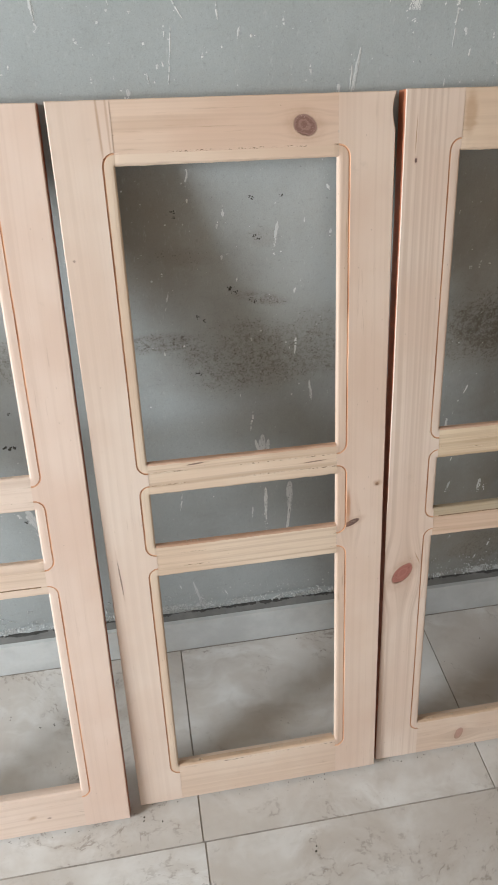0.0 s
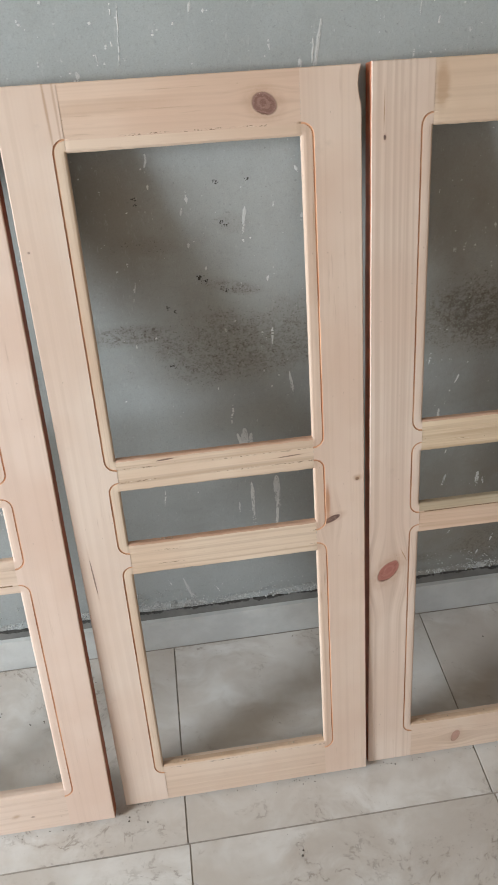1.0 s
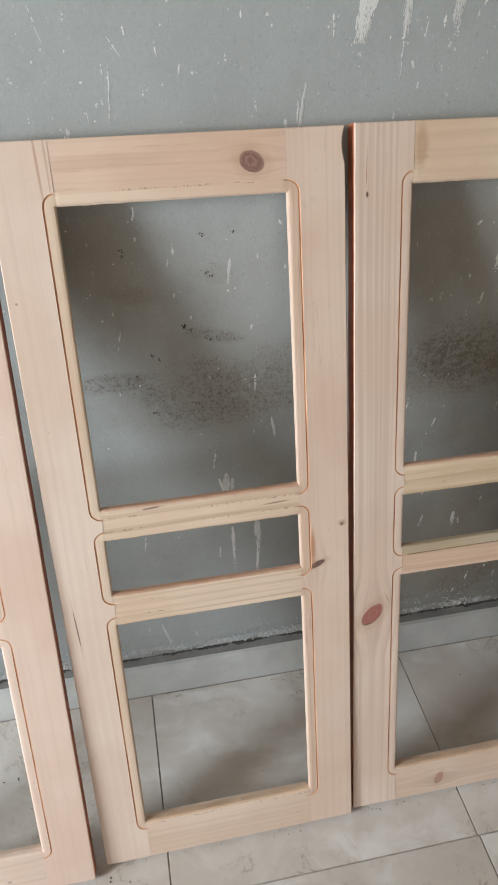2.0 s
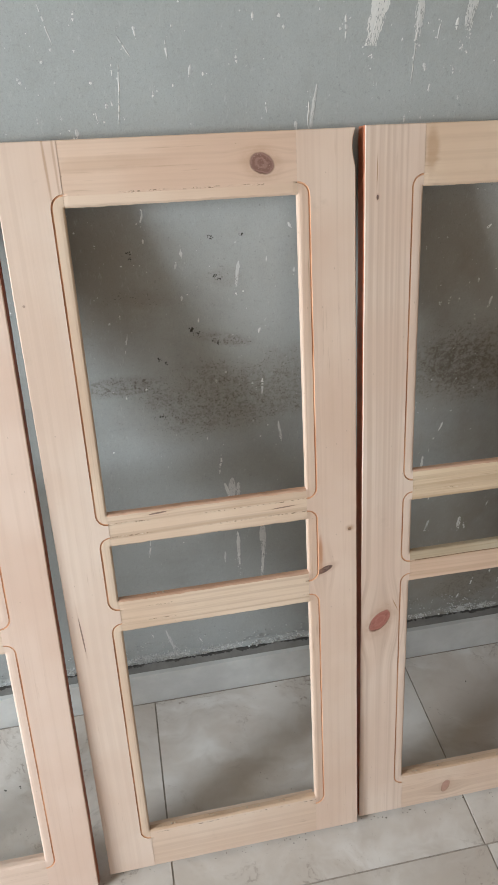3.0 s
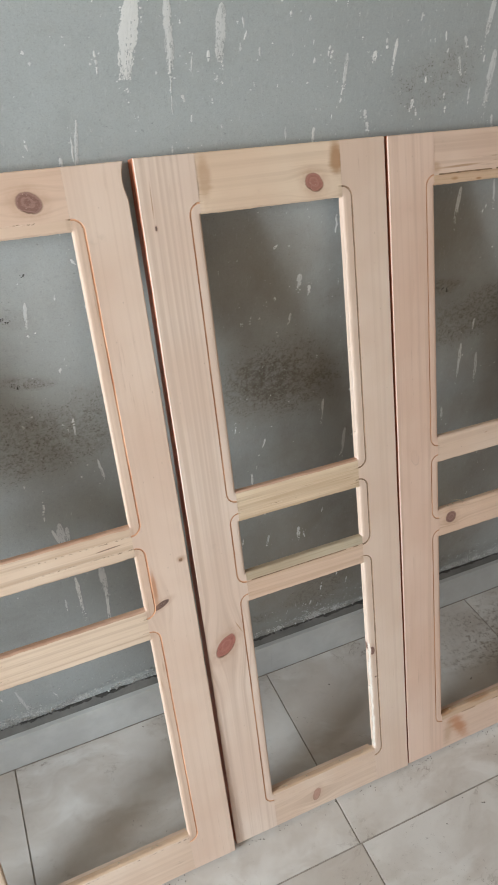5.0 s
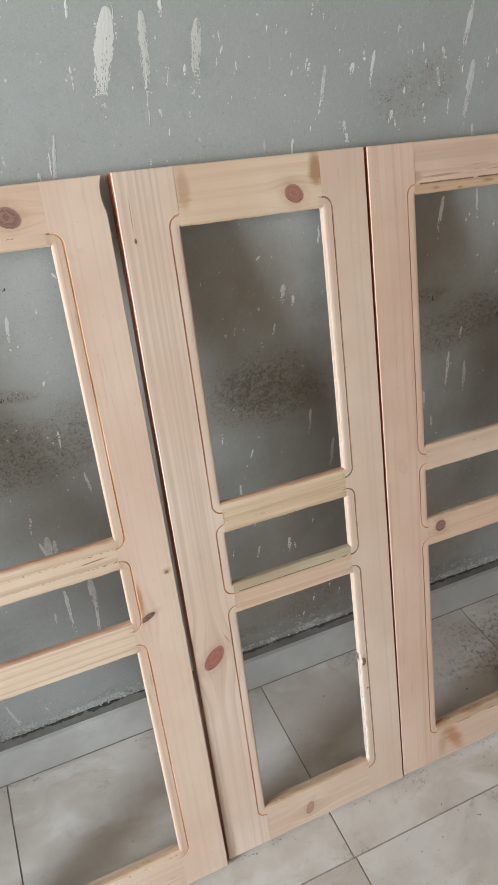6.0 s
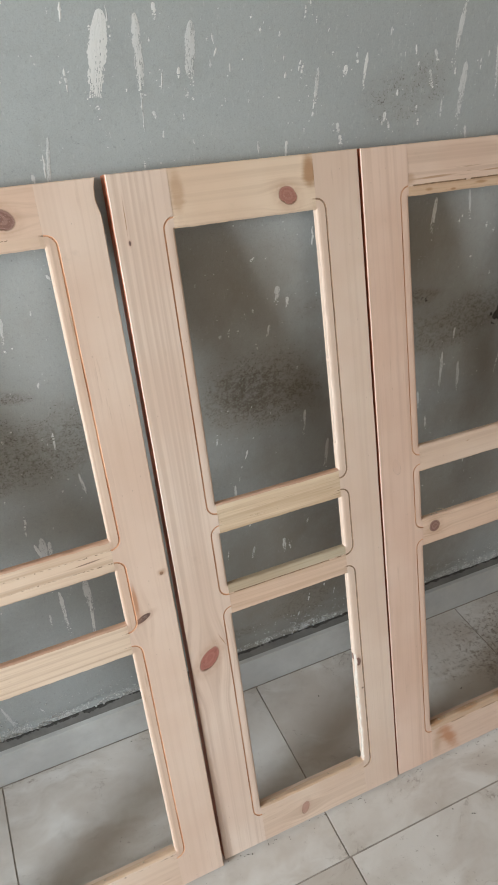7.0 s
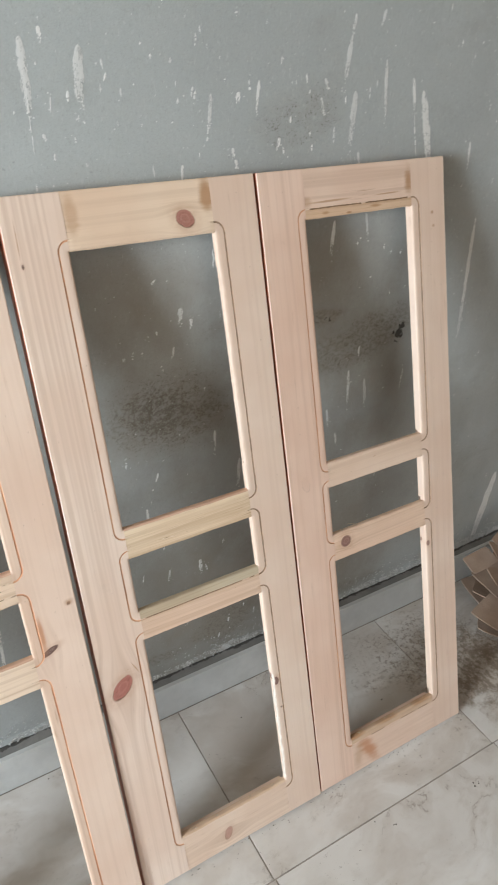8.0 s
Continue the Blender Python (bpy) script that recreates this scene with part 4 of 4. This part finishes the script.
door_b = pine_door(-0.0149, 0.7223, -0.18, 0.4823, 0.0829, 0.0840, (1.2560, 1.1735, 0.7290, 0.6740, 0.5770, 0.5185, 0.0865),
          (pine(7.7, "z", FAIR, 0.35, [(0.0185, 0.525, 0.0011, 0.034, 3, 0.75, 0), (0.012, 1.052, 0.0018, 0.0016, 0, 0.5, 0), (0.0665, 1.225, 0.0022, 0.060, 2, 0.55, -1), (0.0785, 1.225, 0.0018, 0.060, 1, 0.4, -1)], streaks=0.12), pine(8.2, "z", PINK, 0.35, [(0.4195, 0.612, 0.0055, 0.042, 0, 0.9, -2), (0.470, 0.648, 0.0032, 0.0028, 30, 0.95, 0), (0.470, 0.650, 0.009, 0.007, 0, 0.5, -1), (0.425, 0.5780, 0.0155, 0.0052, 22, 0.95, 0), (0.414, 0.586, 0.012, 0.020, 0, 0.45, -2), (0.484, 1.232, 0.005, 0.014, 0, 0.9, 0)], streaks=0.15),
           pine(9.1, "x", (1.0, 0.94, 0.87), 0.5, [(0.3495, 1.2165, 0.0175, 0.0135, -25, 0.92, 0.15), (0.14, 1.225, 0.09, 0.012, 2, 0.22, -1)], streaks=0.28, dots=(1.190,)),
           pine(10.4, "x", (1.0, 0.99, 0.90), 1.5, [(0.16, 0.722, 0.014, 0.0013, 4, 0.8, 0), (0.36, 0.703, 0.02, 0.001, 3, 0.7, 0)], streaks=0.6, dots=(0.7125, 0.6905)),
           pine(11.9, "x", (1.0, 0.99, 0.90), 1.6, [(0.135, 0.583, 0.006, 0.003, 0, 0.9, 0), (0.185, 0.580, 0.018, 0.0022, 5, 0.7, 0)], streaks=0.7, dots=(0.5605, 0.535)), pine(12.6, "x", WARM, 0.5, dots=(0.0795,))),
          (0.12, 0.30, 0.33, 0.16, 0.36, 0.12), "sanded pine cabinet door with a dark round knot, no glass", worn={0: CREAM, 1: WORN_PINK, 2: WORN_PINK, 3: OCHRE}, notch_right=(1.232, 0.022, 0.0045),
          bead_left=pine(7.9, "z", (0.99, 0.975, 0.885), 1.3), bead_right=pine(8.8, "z", (0.95, 0.90, 0.84), 0.8))
door_c = pine_door(0.4739, 0.7319, 0.15, 0.4035, 0.0882, 0.0805, (1.2560, 1.1735, 0.7345, 0.6800, 0.5815, 0.5245, 0.0842),
          (pine(13.1, "z", FAIR, 1.05, [(0.063, 0.482, 0.0012, 0.016, 24, 0.85, -1), (0.0350, 0.4535, 0.0250, 0.0140, 48, 0.97, 1.0), (0.0190, 1.162, 0.0017, 0.0035, 0, 0.95, 0), (0.0180, 1.196, 0.0009, 0.036, -1, 0.9, -1)], streaks=0.2),
           pine(14.9, "z", (1.0, 0.995, 0.965), 0.35, [(0.3305, 0.326, 0.0055, 0.009, 0, 0.9, 0.3), (0.335, 0.262, 0.002, 0.002, 0, 0.8, 0)], streaks=0.15),
           pine(15.5, "x", (1.02, 1.0, 0.90), 0.5, [(0.275, 1.2000, 0.0165, 0.0128, -32, 0.88, 0.85), (0.316, 1.232, 0.013, 0.028, 0, 0.85, -1), (0.099, 1.222, 0.012, 0.040, 0, 0.5, -1)]),
           pine(16.3, "x", (1.02, 1.02, 0.87), 1.4, streaks=0.7, dots=(0.6965,)), pine(17.7, "x", (1.0, 0.94, 0.85), 1.3, dots=(0.565,)), pine(18.2, "x", WARM, 0.6, [(0.182, 0.0355, 0.0085, 0.015, -20, 0.55, 0.9)])),
          (0.12, 0.34, 0.25, 0.9, 0.15, 0.28), "sanded pine cabinet door with a red oval knot, chipped edge",
          rough_right=((0.085, 0.34, 0.0075), (0.78, 1.12, 0.0050)), worn={1: WORN_PINK, 2: GREENISH, 3: OCHRE}, wide_worn=2, cut_right=MAT_GROOVE_DIM)
door_d = pine_door(0.8806, 0.7330, 0.26, 0.4045, 0.0886, 0.0810, (1.2535, 1.1725, 0.7325, 0.6815, 0.5825, 0.5245, 0.0920),
          (pine(19.6, "z", (1.0, 0.925, 0.88), 0.7, [(0.036, 0.705, 0.008, 0.016, 10, 0.05, 0.4)], streaks=0.3), pine(20.8, "z", (1.0, 0.985, 0.955), 0.4, [(0.372, 1.157, 0.0042, 0.0040, 0, 0.75, -1), (0.374, 1.133, 0.0045, 0.0036, 0, 0.6, -1), (0.3295, 0.482, 0.004, 0.006, 0, 0.7, 0.6)], streaks=0.2),
           pine(21.4, "x", PINK, 1.0, [(0.317, 1.218, 0.012, 0.026, 0, 0.85, -1), (0.092, 1.20, 0.012, 0.010, 0, 0.5, -1), (0.14, 1.1985, 0.05, 0.0022, 1, 0.7, -1), (0.27, 1.200, 0.03, 0.0015, 1, 0.7, -1)]),
           pine(22.3, "x", WARM, 0.8, [(0.20, 0.717, 0.006, 0.002, 10, 0.5, -1)]),
           pine(23.7, "x", (1.0, 0.93, 0.84), 0.8, [(0.1165, 0.561, 0.0125, 0.0115, 20, 0.95, 0.1)]),
           pine(24.5, "x", PINK, 0.5, [(0.133, 0.042, 0.022, 0.050, 30, 0.95, -2), (0.104, 0.040, 0.016, 0.045, -10, 0.40, -1)])),
          (0.95, 0.0, 0.0, 0.3, 0.2, 0.8), "sanded pinkish pine cabinet door with a dusty lower rail", worn={0: SPLIT_OCHRE, 3: DIRTY}, wide_worn=3, cut_right=MAT_GROOVE_DIM)


# ---------------------------------------------------------------- crumbs and shavings
MAT_CRUMB = plain("pale_wood_crumbs", (0.66, 0.55, 0.42), 0.8, 0.2, 300.0)
MAT_DIRT_SHADE = plain("dirt_and_shade_crumbs", (0.10, 0.085, 0.07), 0.9, 0.2, 300.0)
bm = bmesh.new()
for door, z, spots in ((door_d, 0.0920, (0.12, 0.145, 0.19, 0.205, 0.238, 0.26, 0.29)), (door_b, 0.0865, (0.13, 0.20, 0.262, 0.285, 0.33)), (door_c, 0.0842, (0.12, 0.17, 0.24, 0.30)),
                       (door_d, 0.5825, (0.12, 0.22)), (door_b, 0.5770, (0.147, 0.152))):
    for x in spots:
        for i in range(3):
            crumb(bm, door.matrix_world @ Vector((x + rng.gauss(0, 0.006), rng.uniform(0.005, 0.010), z)), rng.uniform(0.0006, 0.0017))
tagged(finish("wood_crumbs", bm, MAT_CRUMB), "pale wood crumbs lying on the door rails", "wood crumbs", kind="stuff")

# a curled shaving on a rail of the last door
bm = bmesh.new()
rows = []
for i in range(15):
    f = i / 14
    a = f * 4.2
    p = door_d.matrix_world @ Vector((0.128 + 0.024 * f, 0.0075 + 0.0022 * math.cos(a), 0.5825 + 0.0028 + 0.0024 * math.sin(a) + 0.004 * (1 - f) ** 2))
    rows.append([bm.verts.new(p + Vector((0.0004 * w, 0.0005 * (1 - w), 0.0011 * w))) for w in (-1, 1)])
for a, c in zip(rows, rows[1:]):
    bm.faces.new((a[0], c[0], c[1], a[1]))
bmesh.ops.solidify(bm, geom=bm.faces[:], thickness=0.0003)
tagged(finish("wood_shaving", bm, MAT_CRUMB), "thin pale curled wood shaving on a door rail", "wood shaving")

bm = bmesh.new()
for x, y, s in ((0.311, 0.588, 0.0042), (-0.007, 0.698, 0.004), (0.025, 0.690, 0.002), (-0.115, 0.71, 0.003), (-0.22, 0.93, 0.003), (-0.29, 0.96, 0.0035), (-0.19, 0.93, 0.003), (-0.16, 0.86, 0.002), (0.30, 0.86, 0.002),
                (0.825, 0.985, 0.003), (0.945, 0.63, 0.0022), (0.977, 0.605, 0.003), (1.186, 0.585, 0.0035), (1.20, 0.582, 0.003), (1.15, 0.86, 0.0028), (0.88, 0.60, 0.002), (0.92, 0.655, 0.0016)):
    for i in range(2):
        crumb(bm, (x + rng.gauss(0, s * 0.7), y + rng.gauss(0, s * 0.7), 0.0), s * rng.uniform(0.35, 0.6))
# dirt crumbs along each door's foot that also draw its dark contact shadow
for door in (door_a, door_b, door_c, door_d):
    at = door.matrix_world.translation
    for i in range(45):
        x = at.x + 0.44 * rng.random()
        if noise.noise((x * 14, 2, 0)) > -0.15:
            crumb(bm, (x, at.y - 0.003 + rng.gauss(0, 0.0028), 0.0), 0.0004 + 0.0008 * rng.random() ** 2)
for i in range(150):
    x = rng.uniform(-0.5, 1.5)
    crumb(bm, (x, rng.choice((rng.uniform(0.45, 1.06), rng.gauss(0.728, 0.012))), 0.0), 0.0005 + 0.0011 * rng.random() ** 3)
tagged(finish("dirt_and_contact_shade", bm, MAT_DIRT_SHADE), "dark dirt crumbs on the floor tiles, lined along the doors as contact shade", "dirt", kind="stuff")


# ---------------------------------------------------------------- heap of cardboard scraps past the last door
def scrap(x, y, z, width, depth, rx, ry, rz, seed, curl=0.0, thick=0.003):
    """A torn piece of brown cardboard: three cut sides, a torn one, slightly bent."""
    r = random.Random(seed)
    nu, nv = 10, 8
    skew, taper = r.uniform(-0.25, 0.25), r.uniform(-0.15, 0.15)
    bm = bmesh.new()
    sheets = []
    for side in (1, -1):
        grid = []
        for i in range(nu + 1):
            row = []
            for j in range(nv + 1):
                u, v = i / nu - 0.5, j / nv - 0.5
                torn = 0.03 * noise.noise((seed * 1.7, v * 6, 0)) + 0.012 * noise.noise((seed, v * 19, 2)) if i == nu else 0
                round_off = 1 - 0.05 * (2 * abs(u)) ** 6 * (2 * abs(v)) ** 6
                px = (u + torn) * width * (1 + taper * v) * round_off
                py = v * depth * round_off + skew * u * width
                pz = curl * (u * u * 4) * width + 0.012 * width * noise.noise((u * 3, v * 3, seed)) + side * thick / 2
                row.append(bm.verts.new((px, py, pz)))
            grid.append(row)
        sheets.append(grid)
    top, low = sheets
    for i in range(nu):
        for j in range(nv):
            bm.faces.new((top[i][j], top[i + 1][j], top[i + 1][j + 1], top[i][j + 1]))
            bm.faces.new((low[i][j], low[i][j + 1], low[i + 1][j + 1], low[i + 1][j]))
    rim = [(i, 0) for i in range(nu)] + [(nu, j) for j in range(nv)] + [(i, nv) for i in range(nu, 0, -1)] + [(0, j) for j in range(nv, 0, -1)]
    for (a, c), (d, e) in zip(rim, rim[1:] + rim[:1]):
        bm.faces.new((top[a][c], low[a][c], low[d][e], top[d][e]))
    ob = finish("cardboard_scrap", bm, MAT_SHARD)
    ob.matrix_world = pose(x + 0.016, y, z, rx, ry, rz)
    return tagged(ob, "torn brown cardboard piece heaped on the floor by the wall", "cardboard", "heap of cardboard scraps")


for row in ((1.640, 0.880, 0.010, 0.22, 0.20, 1, 0, 30, 19, 0.03), (1.660, 0.950, 0.032, 0.20, 0.16, 3, -2, -14, 17, 0.03), (1.594, 0.970, 0.052, 0.060, 0.065, 8, 10, 30, 5, 0.0),
            (1.590, 0.868, 0.062, 0.17, 0.155, 7, -3, 20, 3, 0.0), (1.627, 0.963, 0.092, 0.115, 0.105, 12, -6, 10, 4, 0.05), (1.604, 1.016, 0.128, 0.095, 0.055, 20, -4, 2, 9, 0.0),
            (1.618, 0.914, 0.118, 0.105, 0.120, 9, 8, -16, 6, 0.05), (1.652, 0.996, 0.160, 0.060, 0.050, 24, 10, -8, 13, 0.08), (1.695, 1.012, 0.172, 0.085, 0.065, 30, -14, 24, 14, 0.05),
            (1.690, 0.945, 0.140, 0.11, 0.09, 8, 14, 34, 12, 0.03), (1.745, 0.965, 0.100, 0.20, 0.15, 6, 5, -12, 15, 0.03), (1.740, 0.870, 0.060, 0.20, 0.16, 4, 6, 15, 21, 0.02)):
    scrap(*row)


# ---------------------------------------------------------------- skirting and floor tiles
skirting = tagged(new("baseboard"), "light grey glazed skirting tiles along the wall", "skirting", kind="structure")
xs = -1.688 - 1.2
while xs < 3.0:
    bm = bmesh.new()
    add_box(bm, xs + 0.00005, xs + 1.19995, SKIRT_Y, SKIRT_Y + 0.0098, 0.001, SKIRT_H, 0.0003)
    part("tile", bm, MAT_SKIRT, skirting)
    xs += 1.2

JOINT_X, JOINT_Y, PITCH, GAP = 0.0995, 0.638, 0.6, 0.0032


def floor_tile(width, depth):
    bm = bmesh.new()
    add_box(bm, -width / 2, width / 2, -depth / 2, depth / 2, -0.008, 0.0, 0.0005)
    mesh = bpy.data.meshes.new("tile")
    bm.to_mesh(mesh)
    bm.free()
    mesh.materials.append(MAT_TILE)
    return mesh


full = floor_tile(PITCH - GAP, PITCH - GAP)
cut = floor_tile(PITCH - GAP, SKIRT_Y - 0.002 - JOINT_Y - GAP / 2)
r = random.Random(2)
for i in range(-5, 5):
    for j in range(-7, 1):
        ob = new("tile", full if j < 0 else cut)
        yc = JOINT_Y + (j + 0.5) * PITCH if j < 0 else (JOINT_Y + GAP / 2 + SKIRT_Y - 0.002) / 2
        off = 0.0035 if j < 0 else 0.0
        ob.location = (JOINT_X + (i + 0.5) * PITCH + off, yc, r.uniform(-0.0003, 0.0003))
        ob.parent = floor
